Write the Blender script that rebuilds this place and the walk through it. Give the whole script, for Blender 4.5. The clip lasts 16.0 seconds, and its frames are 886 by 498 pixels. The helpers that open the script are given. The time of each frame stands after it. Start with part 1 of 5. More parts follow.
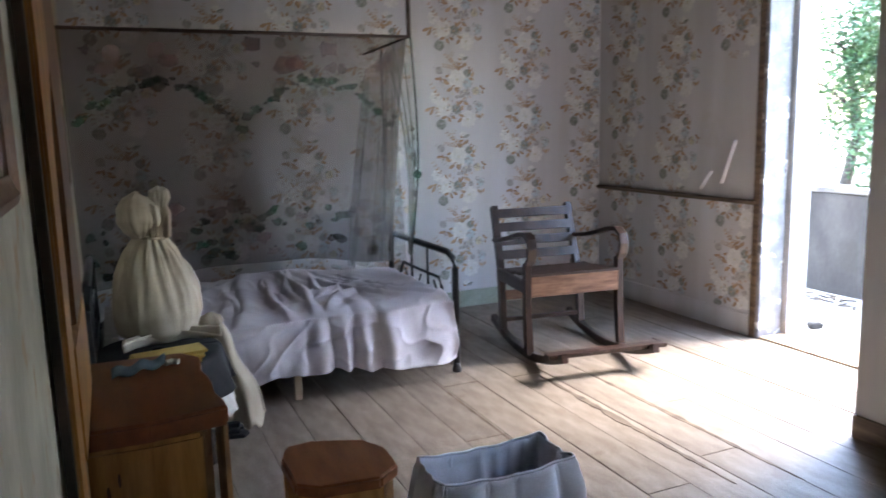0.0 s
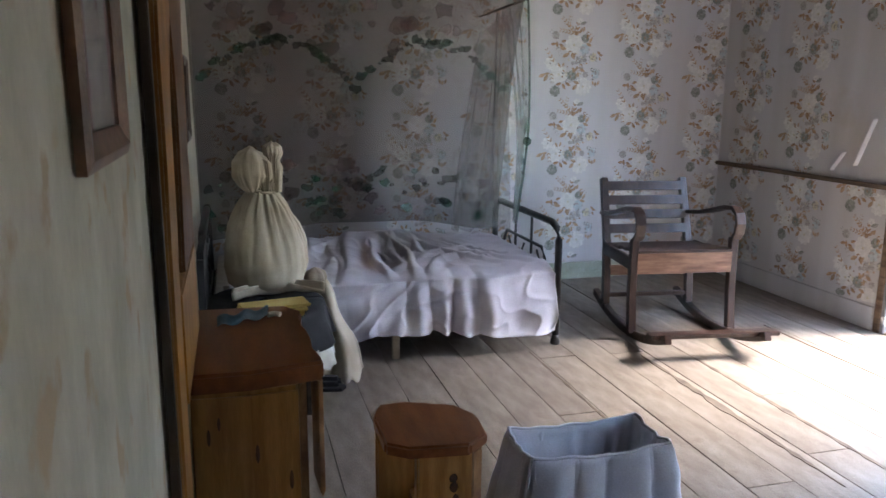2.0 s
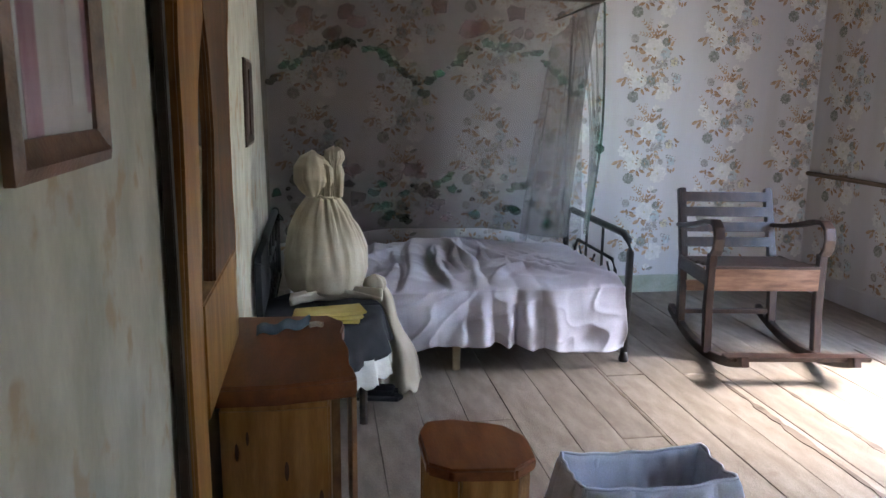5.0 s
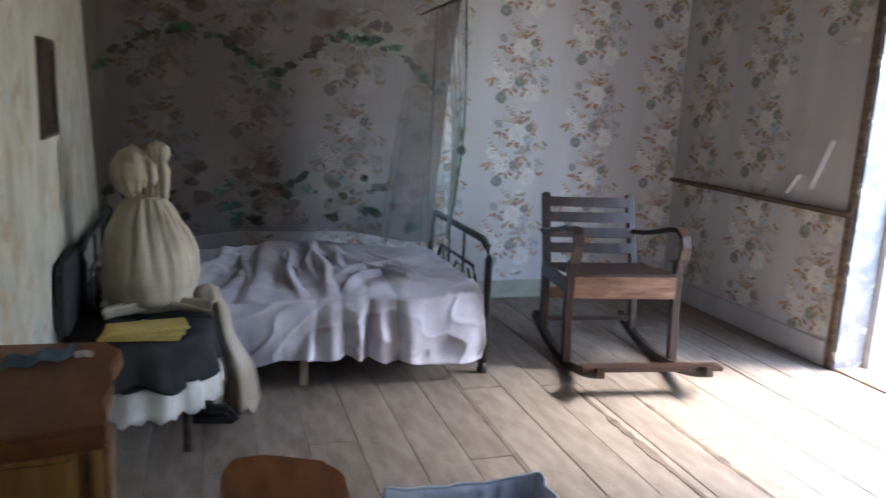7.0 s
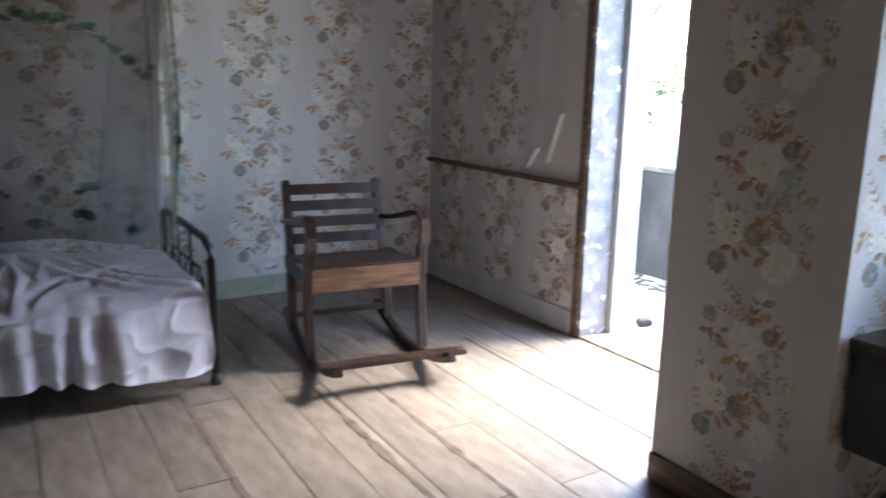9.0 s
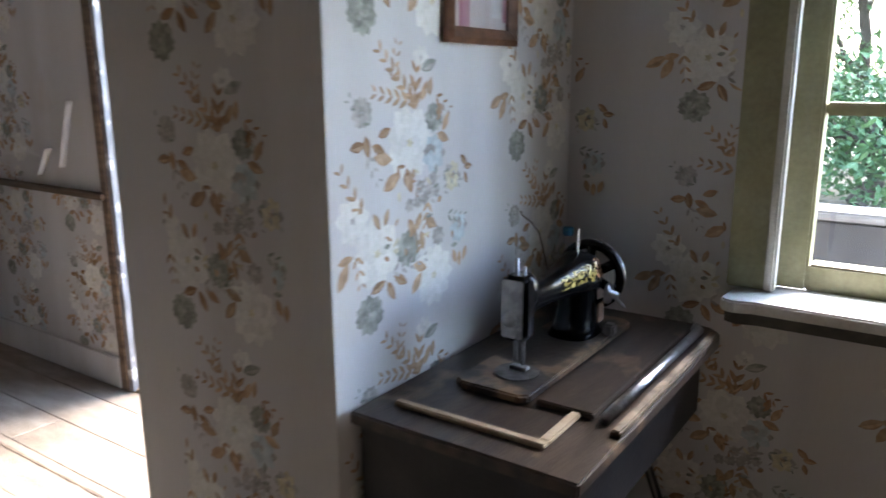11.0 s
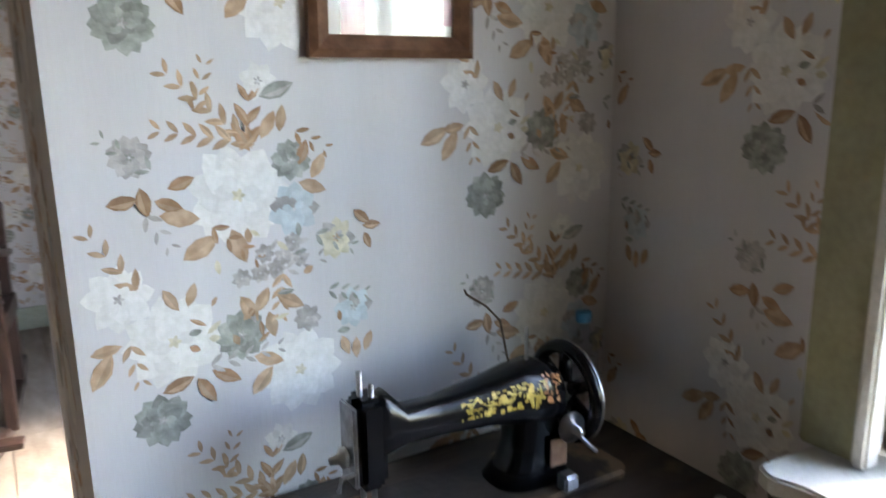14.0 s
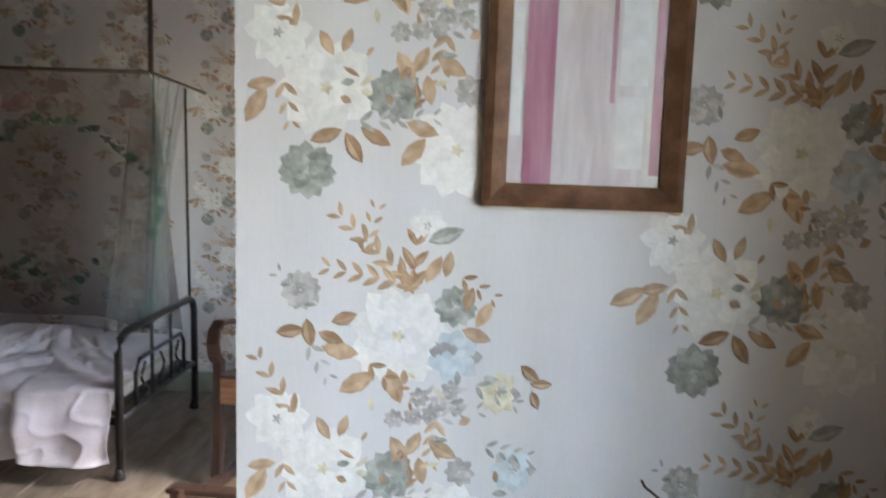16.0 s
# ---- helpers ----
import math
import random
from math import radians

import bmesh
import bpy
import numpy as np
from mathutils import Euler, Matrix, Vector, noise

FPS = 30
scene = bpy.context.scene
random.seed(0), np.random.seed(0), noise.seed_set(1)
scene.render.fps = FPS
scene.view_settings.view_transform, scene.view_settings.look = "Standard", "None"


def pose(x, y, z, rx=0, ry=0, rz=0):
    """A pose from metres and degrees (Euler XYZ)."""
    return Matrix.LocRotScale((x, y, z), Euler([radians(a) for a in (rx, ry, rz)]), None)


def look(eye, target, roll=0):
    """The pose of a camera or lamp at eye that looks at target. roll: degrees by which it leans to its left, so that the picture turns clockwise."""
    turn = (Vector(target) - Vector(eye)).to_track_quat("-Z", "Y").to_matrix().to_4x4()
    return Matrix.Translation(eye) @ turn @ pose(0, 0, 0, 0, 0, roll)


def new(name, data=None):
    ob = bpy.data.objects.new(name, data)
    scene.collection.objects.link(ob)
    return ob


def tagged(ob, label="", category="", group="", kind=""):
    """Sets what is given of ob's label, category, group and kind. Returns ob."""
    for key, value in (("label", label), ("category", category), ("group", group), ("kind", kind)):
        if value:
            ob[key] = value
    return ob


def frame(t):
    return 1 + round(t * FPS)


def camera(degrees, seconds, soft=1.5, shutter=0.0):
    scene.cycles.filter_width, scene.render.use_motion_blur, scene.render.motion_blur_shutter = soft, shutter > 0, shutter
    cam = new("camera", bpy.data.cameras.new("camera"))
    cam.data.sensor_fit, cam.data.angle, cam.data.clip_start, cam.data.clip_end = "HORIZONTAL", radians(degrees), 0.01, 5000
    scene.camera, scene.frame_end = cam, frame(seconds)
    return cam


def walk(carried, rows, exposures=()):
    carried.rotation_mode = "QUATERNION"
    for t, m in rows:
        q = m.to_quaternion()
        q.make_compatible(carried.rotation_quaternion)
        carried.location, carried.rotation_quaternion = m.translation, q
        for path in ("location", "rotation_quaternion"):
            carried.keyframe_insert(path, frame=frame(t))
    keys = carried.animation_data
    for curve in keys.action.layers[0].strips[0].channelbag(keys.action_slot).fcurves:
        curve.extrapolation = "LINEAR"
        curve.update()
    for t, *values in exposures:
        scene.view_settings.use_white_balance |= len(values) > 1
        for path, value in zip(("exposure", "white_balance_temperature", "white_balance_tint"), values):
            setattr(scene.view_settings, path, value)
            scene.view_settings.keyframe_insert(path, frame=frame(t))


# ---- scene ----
cam = camera(60.6, 16.0, 1.5, 0.5)

PATH = [
    (0, (0.313, 0.072, 1.472), (1.098, 1.876, 1.15), -1.6),
    (0.5, (0.342, 0.109, 1.435), (0.995, 1.963, 1.08), -0.1),
    (1, (0.345, 0.118, 1.425), (0.969, 1.974, 1.038), 0.7),
    (1.5, (0.336, 0.11, 1.435), (0.925, 1.975, 1.033), 0.9),
    (2, (0.335, 0.106, 1.469), (0.856, 1.991, 1.062), 0.4),
    (2.5, (0.345, 0.108, 1.481), (0.816, 2.008, 1.079), 0.1),
    (3, (0.361, 0.109, 1.46), (0.805, 2.02, 1.075), -0.1),
    (3.5, (0.394, 0.11, 1.442), (0.778, 2.036, 1.064), -0.4),
    (6, (0.543, 0.292, 1.482), (0.849, 2.226, 1.073), 0.9),
    (6.5, (0.63, 0.342, 1.482), (1.054, 2.255, 1.082), 1.5),
    (7, (0.721, 0.399, 1.472), (1.306, 2.27, 1.075), 2.7),
    (7.5, (0.86, 0.423, 1.467), (1.621, 2.228, 1.063), 2.4),
    (8, (0.959, 0.429, 1.461), (1.863, 2.165, 1.051), 1.9),
    (8.5, (1.076, 0.443, 1.469), (2.009, 2.16, 1.041), 1.2),
    (9, (1.242, 0.476, 1.484), (2.257, 2.146, 1.055), 1.1),
    (9.5, (1.475, 0.648, 1.478), (2.763, 2.132, 1.102), 1.8),
    (10, (1.77, 0.742, 1.427), (3.283, 2.0, 1.072), 2.8),
    (12.5, (2.887, 0.627, 1.469), (4.514, 1.68, 0.978), -1.3),
    (13, (3.008, 0.59, 1.473), (4.458, 1.887, 1.006), -2.9),
    (13.5, (3.142, 0.529, 1.487), (4.364, 2.042, 1.021), -1.1),
    (14, (3.273, 0.517, 1.475), (4.277, 2.186, 1.022), -0.8),
    (14.5, (3.423, 0.542, 1.49), (4.132, 2.387, 1.182), 3.2),
    (15, (3.532, 0.561, 1.495), (4.084, 2.459, 1.191), 3.2),
    (15.5, (3.624, 0.535, 1.529), (3.852, 2.498, 1.222), 2.2),
    (16, (3.669, 0.518, 1.557), (3.672, 2.506, 1.344), 1.5),
]
walk(cam, [(t, look(eye, target, roll)) for t, eye, target, roll in PATH], [(0, 5.1, 6400, 13), (2, 5.15, 6400, 13), (3, 5.35, 6400, 13), (6, 5.3, 6350, 13), (7, 5.0, 6300, 13), (8, 4.75, 6300, 12), (9, 4.65, 6300, 12), (10.2, 4.65, 6450, 12), (12.3, 4.55, 6700, 10), (14, 4.85, 7050, 11), (16, 4.95, 7300, 12)])

# ---- world and sun ----
world = bpy.data.worlds.new("sky_world")
scene.world = world
world.use_nodes = True
wn = world.node_tree
sky = wn.nodes.new("ShaderNodeTexSky")
sky.sky_type = 'NISHITA'
sky.sun_disc = False
sky.sun_elevation = radians(50)
sky.sun_rotation = radians(94)
wn.links.new(sky.outputs[0], wn.nodes["Background"].inputs[0])
wn.nodes["Background"].inputs[1].default_value = 0.15
sun = new("sun", bpy.data.lights.new("sun", 'SUN'))
sun.data.energy = 0.9
sun.data.angle = radians(34)
sun.data.color = (1.0, 0.95, 0.88)
sun.matrix_world = look((19.2, -1.34, 23.0), (0, 0, 0))


# ---- materials ----
def material(name, c1, c2, rough=0.7, scale=8.0, bump=0.15, fine=90.0, stretch=(1, 1, 1), metal=0.0, detail=5.0, ramp=(0.35, 0.65), vary=0.0, spots=None, grain=0.35, island=0.0):
    m = bpy.data.materials.new(name)
    m.use_nodes = True
    nt = m.node_tree
    N, L = nt.nodes, nt.links
    b = N["Principled BSDF"]
    b.inputs["Roughness"].default_value = rough
    b.inputs["Metallic"].default_value = metal
    co = N.new("ShaderNodeTexCoord")
    mp = N.new("ShaderNodeMapping")
    mp.inputs["Scale"].default_value = stretch
    L.new(co.outputs["Object"], mp.inputs[0])
    n1 = N.new("ShaderNodeTexNoise")
    n1.inputs["Scale"].default_value = scale
    n1.inputs["Detail"].default_value = detail
    L.new(mp.outputs[0], n1.inputs["Vector"])
    n2 = N.new("ShaderNodeTexNoise")
    n2.inputs["Scale"].default_value = fine
    n2.inputs["Detail"].default_value = 3
    L.new(mp.outputs[0], n2.inputs["Vector"])
    r = N.new("ShaderNodeValToRGB")
    r.color_ramp.elements[0].position, r.color_ramp.elements[1].position = ramp
    r.color_ramp.elements[0].color, r.color_ramp.elements[1].color = (*c1, 1), (*c2, 1)
    L.new(n1.outputs[0], r.inputs[0])
    mul = N.new("ShaderNodeMix")
    mul.data_type, mul.blend_type = 'RGBA', 'MULTIPLY'
    mul.inputs[0].default_value = grain
    L.new(r.outputs[0], mul.inputs[6])
    L.new(n2.outputs[0], mul.inputs[7])
    col = mul.outputs[2]
    if spots:
        n3 = N.new("ShaderNodeTexNoise")
        n3.inputs["Scale"].default_value = spots[1]
        n3.inputs["Detail"].default_value = 6
        L.new(co.outputs["Object"], n3.inputs["Vector"])
        r3 = N.new("ShaderNodeValToRGB")
        r3.color_ramp.elements[0].position, r3.color_ramp.elements[1].position = spots[2], spots[2] + 0.08
        L.new(n3.outputs[0], r3.inputs[0])
        mx = N.new("ShaderNodeMix")
        mx.data_type = 'RGBA'
        L.new(r3.outputs[0], mx.inputs[0])
        L.new(col, mx.inputs[6])
        mx.inputs[7].default_value = (*spots[0], 1)
        col = mx.outputs[2]
    if vary:
        oi = N.new("ShaderNodeObjectInfo")
        mr = N.new("ShaderNodeMapRange")
        mr.inputs[3].default_value, mr.inputs[4].default_value = 1 - vary, 1 + vary
        L.new(oi.outputs["Random"], mr.inputs[0])
        hv = N.new("ShaderNodeHueSaturation")
        L.new(mr.outputs[0], hv.inputs["Value"])
        L.new(col, hv.inputs["Color"])
        col = hv.outputs[0]
    if island:
        gi = N.new("ShaderNodeNewGeometry")
        mr = N.new("ShaderNodeMapRange")
        mr.inputs[3].default_value, mr.inputs[4].default_value = 1 - island, 1 + island
        L.new(gi.outputs["Random Per Island"], mr.inputs[0])
        hv = N.new("ShaderNodeHueSaturation")
        L.new(mr.outputs[0], hv.inputs["Value"])
        L.new(col, hv.inputs["Color"])
        col = hv.outputs[0]
    L.new(col, b.inputs["Base Color"])
    if bump:
        bp = N.new("ShaderNodeBump")
        bp.inputs["Strength"].default_value = bump
        bp.inputs["Distance"].default_value = 0.01
        L.new(n2.outputs[0], bp.inputs["Height"])
        L.new(bp.outputs[0], b.inputs["Normal"])
    return m


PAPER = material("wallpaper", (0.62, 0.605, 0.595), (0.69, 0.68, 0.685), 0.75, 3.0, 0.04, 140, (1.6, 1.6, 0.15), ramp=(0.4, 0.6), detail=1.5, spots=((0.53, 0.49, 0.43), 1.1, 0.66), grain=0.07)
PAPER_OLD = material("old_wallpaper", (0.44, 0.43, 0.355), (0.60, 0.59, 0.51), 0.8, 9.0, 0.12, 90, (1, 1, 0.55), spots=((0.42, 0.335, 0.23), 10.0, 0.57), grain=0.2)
PLASTER = material("plaster", (0.55, 0.53, 0.48), (0.68, 0.66, 0.6), 0.9, 3, 0.2)
# for surfaces out of view; dark to keep bounced light down
BOUNCE_DARK = material("bounce_dark", (0.13, 0.10, 0.075), (0.22, 0.17, 0.13), 0.8, 4, 0.1)
P_WHITE = material("print_white", (0.76, 0.75, 0.71), (0.84, 0.83, 0.80), 0.75, 60,  0, 120, grain=0.12, island=0.07)
P_CREAM = material("print_cream", (0.60, 0.55, 0.38), (0.75, 0.70, 0.55), 0.75, 60,  0, 120, grain=0.12, island=0.12)
P_TAN = material("print_tan", (0.43, 0.28, 0.17), (0.58, 0.42, 0.28), 0.75, 50,  0, 120, grain=0.12, island=0.22)
P_BROWN = material("print_brown", (0.31, 0.18, 0.095), (0.46, 0.29, 0.175), 0.75, 50,  0, 120, grain=0.12, island=0.22)
P_GREEN = material("print_green", (0.24, 0.255, 0.22), (0.42, 0.43, 0.39), 0.75, 50,  0, 120, grain=0.12, island=0.24)
P_BLUE = material("print_blue", (0.48, 0.56, 0.58), (0.62, 0.68, 0.69), 0.75, 50,  0, 120, grain=0.12, island=0.12)
P_GREY = material("print_grey", (0.38, 0.355, 0.335), (0.55, 0.525, 0.50), 0.75, 50,  0, 120, grain=0.12, island=0.18)
PLANK = material("floor_plank", (0.22, 0.175, 0.135), (0.40, 0.335, 0.27), 0.48, 5, 0.3, 70, (3, 0.9, 1), vary=0.10, spots=((0.20, 0.155, 0.12), 5.5, 0.60), ramp=(0.3, 0.7), grain=0.5)
SEAM = material("seam_streak", (0.10, 0.07, 0.05), (0.22, 0.165, 0.125), 0.7, 9, 0.2)
DARKGAP = material("underfloor", (0.03, 0.025, 0.02), (0.06, 0.05, 0.04), 0.9)
SKIRT = material("skirting_paint", (0.40, 0.44, 0.33), (0.52, 0.55, 0.44), 0.5, 6, 0.15, spots=((0.3, 0.28, 0.2), 8, 0.66))
RAILWOOD = material("rail_wood", (0.12, 0.08, 0.05), (0.26, 0.18, 0.12), 0.5, 10, 0.2, 80, (1, 0.3, 4))
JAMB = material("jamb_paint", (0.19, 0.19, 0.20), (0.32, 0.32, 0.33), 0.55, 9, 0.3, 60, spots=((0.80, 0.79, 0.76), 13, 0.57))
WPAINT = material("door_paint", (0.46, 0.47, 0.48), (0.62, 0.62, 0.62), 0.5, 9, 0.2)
WINPAINT = material("window_paint", (0.34, 0.33, 0.19), (0.44, 0.42, 0.26), 0.45, 7, 0.12, 70, spots=((0.42, 0.30, 0.14), 9, 0.70))
SILLPAINT = material("sill_paint", (0.72, 0.72, 0.66), (0.84, 0.83, 0.78), 0.4, 5, 0.15, spots=((0.45, 0.4, 0.3), 7, 0.68))
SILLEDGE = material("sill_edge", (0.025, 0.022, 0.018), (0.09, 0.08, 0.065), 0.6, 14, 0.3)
# base darkened well below concrete so the parapet stays mid grey when exposed
CONCRETE = material("darkened_concrete", (0.022, 0.022, 0.022), (0.065, 0.064, 0.062), 0.9, 2.6, 0.4, 40, (1, 1, 0.5), spots=((0.035, 0.035, 0.032), 3.2, 0.58))
# lighter than the parapet, to put its bright top line into the colour
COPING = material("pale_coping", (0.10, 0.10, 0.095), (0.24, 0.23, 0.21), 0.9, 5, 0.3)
CONCRETE2 = material("balcony_floor", (0.42, 0.40, 0.36), (0.58, 0.56, 0.5), 0.9, 3, 0.3)
CHAIRWOOD = material("chair_wood", (0.022, 0.013, 0.011), (0.065, 0.036, 0.027), 0.28, 7, 0.12, 60, (4, 4, 0.8))
CHAIRRED = material("chair_apron_wood", (0.14, 0.065, 0.035), (0.30, 0.16, 0.09), 0.36, 7, 0.12, 60, (0.7, 4, 5))
IRON = material("black_iron", (0.012, 0.012, 0.013), (0.03, 0.03, 0.032), 0.35, 20, 0.1)
SHEET = material("lilac_sheet", (0.66, 0.63, 0.69), (0.79, 0.77, 0.82), 0.85, 4, 0.1, 200, spots=((0.58, 0.54, 0.55), 2.5, 0.62))
MUSLIN = material("muslin", (0.42, 0.355, 0.265), (0.56, 0.49, 0.385), 0.9, 5, 0.15, 240)
BLACKCLOTH = material("black_cloth", (0.012, 0.012, 0.014), (0.03, 0.03, 0.033), 0.9, 8, 0.2, 200)
LACE = material("white_lace", (0.6, 0.58, 0.52), (0.74, 0.72, 0.66), 0.9, 12, 0.2, 200)
YELLOW = material("yellow_cloth", (0.62, 0.45, 0.12), (0.76, 0.60, 0.22), 0.85, 10, 0.1, 200)
BLUECLOTH = material("blue_cloth", (0.10, 0.16, 0.22), (0.2, 0.28, 0.34), 0.85, 14, 0.2, 200)
PINE = material("varnished_pine", (0.36, 0.155, 0.036), (0.62, 0.33, 0.105), 0.35, 5, 0.1, 60, (5, 5, 0.6), spots=((0.14, 0.06, 0.02), 9, 0.70))
PINE_TOP = material("brown_pine_top", (0.20, 0.062, 0.018), (0.31, 0.11, 0.036), 0.4, 6, 0.08, 60, (4, 0.8, 4))
BROWNPINE = material("brown_pine", (0.10, 0.045, 0.016), (0.22, 0.10, 0.035), 0.4, 5, 0.1, 60, (5, 5, 0.6))
BARK = material("bark_edge", (0.20, 0.09, 0.035), (0.42, 0.22, 0.09), 0.5, 12, 0.3)
KNOT = material("pine_knot", (0.05, 0.02, 0.01), (0.12, 0.05, 0.02), 0.4, 30, 0.1)
BASKET = material("basket_liner", (0.60, 0.63, 0.72), (0.74, 0.77, 0.85), 0.88, 5, 0.12, 220)
PICFRAME = material("frame_wood", (0.13, 0.06, 0.032), (0.25, 0.125, 0.07), 0.35, 8, 0.1, 60, (3, 3, 3))
DARKFRAME = material("dark_frame_wood", (0.03, 0.018, 0.012), (0.07, 0.04, 0.028), 0.4, 8, 0.1)
PRINT = material("pale_print", (0.70, 0.62, 0.62), (0.82, 0.80, 0.80), 0.3, 7, 0, 30, (3, 3, 0.5))
# next two: colours of a window and curtain reflection painted behind picture glass
REFL_PINK = material("reflected_drape", (0.46, 0.16, 0.24), (0.62, 0.34, 0.42), 0.3, 9, 0, 40, (4, 4, 0.4))
REFL_WHITE = material("reflected_window", (0.80, 0.80, 0.80), (0.88, 0.88, 0.87), 0.3, 9, 0, 40)
ENAMEL = material("black_enamel", (0.003, 0.003, 0.004), (0.008, 0.008, 0.009), 0.2, 20, 0.02)
ENAMEL.node_tree.nodes["Principled BSDF"].inputs["Specular IOR Level"].default_value = 0.3
GOLD = material("gold_decal", (0.45, 0.30, 0.05), (0.75, 0.58, 0.16), 0.35, 60, 0.1, 200)
REDGOLD = material("red_decal", (0.40, 0.14, 0.06), (0.66, 0.35, 0.16), 0.35, 50, 0.1, 200)
STEEL = material("worn_steel", (0.35, 0.35, 0.36), (0.62, 0.62, 0.62), 0.3, 30, 0.1, 90, metal=1.0)
DULLSTEEL = material("dull_steel", (0.10, 0.09, 0.08), (0.24, 0.22, 0.20), 0.45, 30, 0.15, 90, metal=0.5)
LEATHER = material("brown_tag", (0.22, 0.11, 0.06), (0.36, 0.2, 0.12), 0.7, 30, 0.2)
TABLEWOOD = material("table_veneer", (0.022, 0.015, 0.011), (0.075, 0.05, 0.034), 0.36, 6, 0.15, 60, (0.8, 5, 5), spots=((0.17, 0.115, 0.07), 6, 0.60))
RAWWOOD = material("bare_wood_edge", (0.36, 0.26, 0.16), (0.54, 0.42, 0.28), 0.7, 9, 0.2)
WORNEDGE = material("worn_edge", (0.10, 0.07, 0.045), (0.34, 0.26, 0.18), 0.65, 14, 0.2)
CABBLACK = material("black_cabinet", (0.01, 0.009, 0.009), (0.03, 0.026, 0.024), 0.5, 8, 0.1)
WORNBED = material("worn_enamel", (0.02, 0.016, 0.013), (0.08, 0.055, 0.038), 0.35, 9, 0.1, 60, spots=((0.22, 0.14, 0.08), 9, 0.52))
BLUECAP = material("blue_cap", (0.02, 0.22, 0.42), (0.04, 0.30, 0.52), 0.4, 30, 0)
TWIG = material("twig", (0.06, 0.04, 0.025), (0.12, 0.08, 0.05), 0.8)
GRASS = material("ground_earth", (0.20, 0.175, 0.12), (0.34, 0.30, 0.235), 0.95, 0.5, 0.3, 8)
TRUNK = material("tree_bark", (0.06, 0.045, 0.035), (0.14, 0.11, 0.09), 0.9, 6, 0.4)
RUBBLE = material("dry_leaves", (0.06, 0.05, 0.035), (0.16, 0.12, 0.08), 0.9, 20, 0.3)


def leafmat(name, c1, c2):
    m = material(name, c1, c2, 0.5, 1.2, 0, 30)
    b = m.node_tree.nodes["Principled BSDF"]
    b.inputs["Transmission Weight"].default_value = 0.0
    return m


LEAF = leafmat("foliage", (0.035, 0.085, 0.03), (0.11, 0.20, 0.07))
LEAF2 = leafmat("light_foliage", (0.07, 0.14, 0.05), (0.18, 0.27, 0.10))


def glass_material(name, rough=0.0, tint=(1, 1, 1), gloss=0.035):
    m = bpy.data.materials.new(name)
    m.use_nodes = True
    nt = m.node_tree
    N, L = nt.nodes, nt.links
    t = N.new("ShaderNodeBsdfTransparent")
    t.inputs[0].default_value = (*tint, 1)
    g = N.new("ShaderNodeBsdfGlossy")
    g.inputs["Roughness"].default_value = rough
    mix = N.new("ShaderNodeMixShader")
    f = N.new("ShaderNodeLayerWeight")
    pw = N.new("ShaderNodeMath")
    pw.operation = 'POWER'
    pw.inputs[1].default_value = 4.0
    L.new(f.outputs["Facing"], pw.inputs[0])
    gain = N.new("ShaderNodeMath")
    gain.operation = 'MULTIPLY_ADD'
    gain.inputs[1].default_value = 0.55
    gain.inputs[2].default_value = gloss
    L.new(pw.outputs[0], gain.inputs[0])
    L.new(gain.outputs[0], mix.inputs[0])
    L.new(t.outputs[0], mix.inputs[1])
    L.new(g.outputs[0], mix.inputs[2])
    L.new(mix.outputs[0], N["Material Output"].inputs[0])
    return m


GLASS = glass_material("window_glass")
BOTTLE = glass_material("clear_plastic", 0.08, (0.93, 0.95, 0.97))
PICGLASS = glass_material("picture_glass", 0.05, (1, 1, 1), 0.02)
MIRROR = bpy.data.materials.new("mirror_silver")
MIRROR.use_nodes = True
MIRROR.node_tree.nodes["Principled BSDF"].inputs["Metallic"].default_value = 1.0
MIRROR.node_tree.nodes["Principled BSDF"].inputs["Roughness"].default_value = 0.04
MIRROR.node_tree.nodes["Principled BSDF"].inputs["Base Color"].default_value = (0.75, 0.77, 0.76, 1)


def net_material(name, c1, c2, opacity):
    m = material(name, c1, c2, 0.9, 2.2, 0, 150, ramp=(0.4, 0.6))
    nt = m.node_tree
    N, L = nt.nodes, nt.links
    t = N.new("ShaderNodeBsdfTransparent")
    mix = N.new("ShaderNodeMixShader")
    mix.inputs[0].default_value = opacity
    L.new(t.outputs[0], mix.inputs[1])
    tl = N.new("ShaderNodeBsdfTranslucent")
    base = N["Principled BSDF"].inputs["Base Color"].links[0].from_socket
    L.new(base, tl.inputs[0])
    half = N.new("ShaderNodeMixShader")
    half.inputs[0].default_value = 0.45
    L.new(N["Principled BSDF"].outputs[0], half.inputs[1])
    L.new(tl.outputs[0], half.inputs[2])
    L.new(half.outputs[0], mix.inputs[2])
    L.new(mix.outputs[0], N["Material Output"].inputs[0])
    return m


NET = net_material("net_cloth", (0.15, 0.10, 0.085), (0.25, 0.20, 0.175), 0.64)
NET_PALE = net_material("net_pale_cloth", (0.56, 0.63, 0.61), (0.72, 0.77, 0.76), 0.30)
NET_GREEN = net_material("net_green_print", (0.01, 0.20, 0.10), (0.05, 0.32, 0.18), 0.55)
NET_PINK = net_material("net_pink_print", (0.42, 0.16, 0.15), (0.50, 0.28, 0.25), 0.36)


# ---- mesh helpers ----
def link_mesh(name, bm, mat, smooth=False):
    me = bpy.data.meshes.new(name)
    bm.to_mesh(me)
    bm.free()
    for mm in (mat if isinstance(mat, (list, tuple)) else [mat]):
        me.materials.append(mm)
    if smooth:
        for p in me.polygons:
            p.use_smooth = True
    return new(name, me)


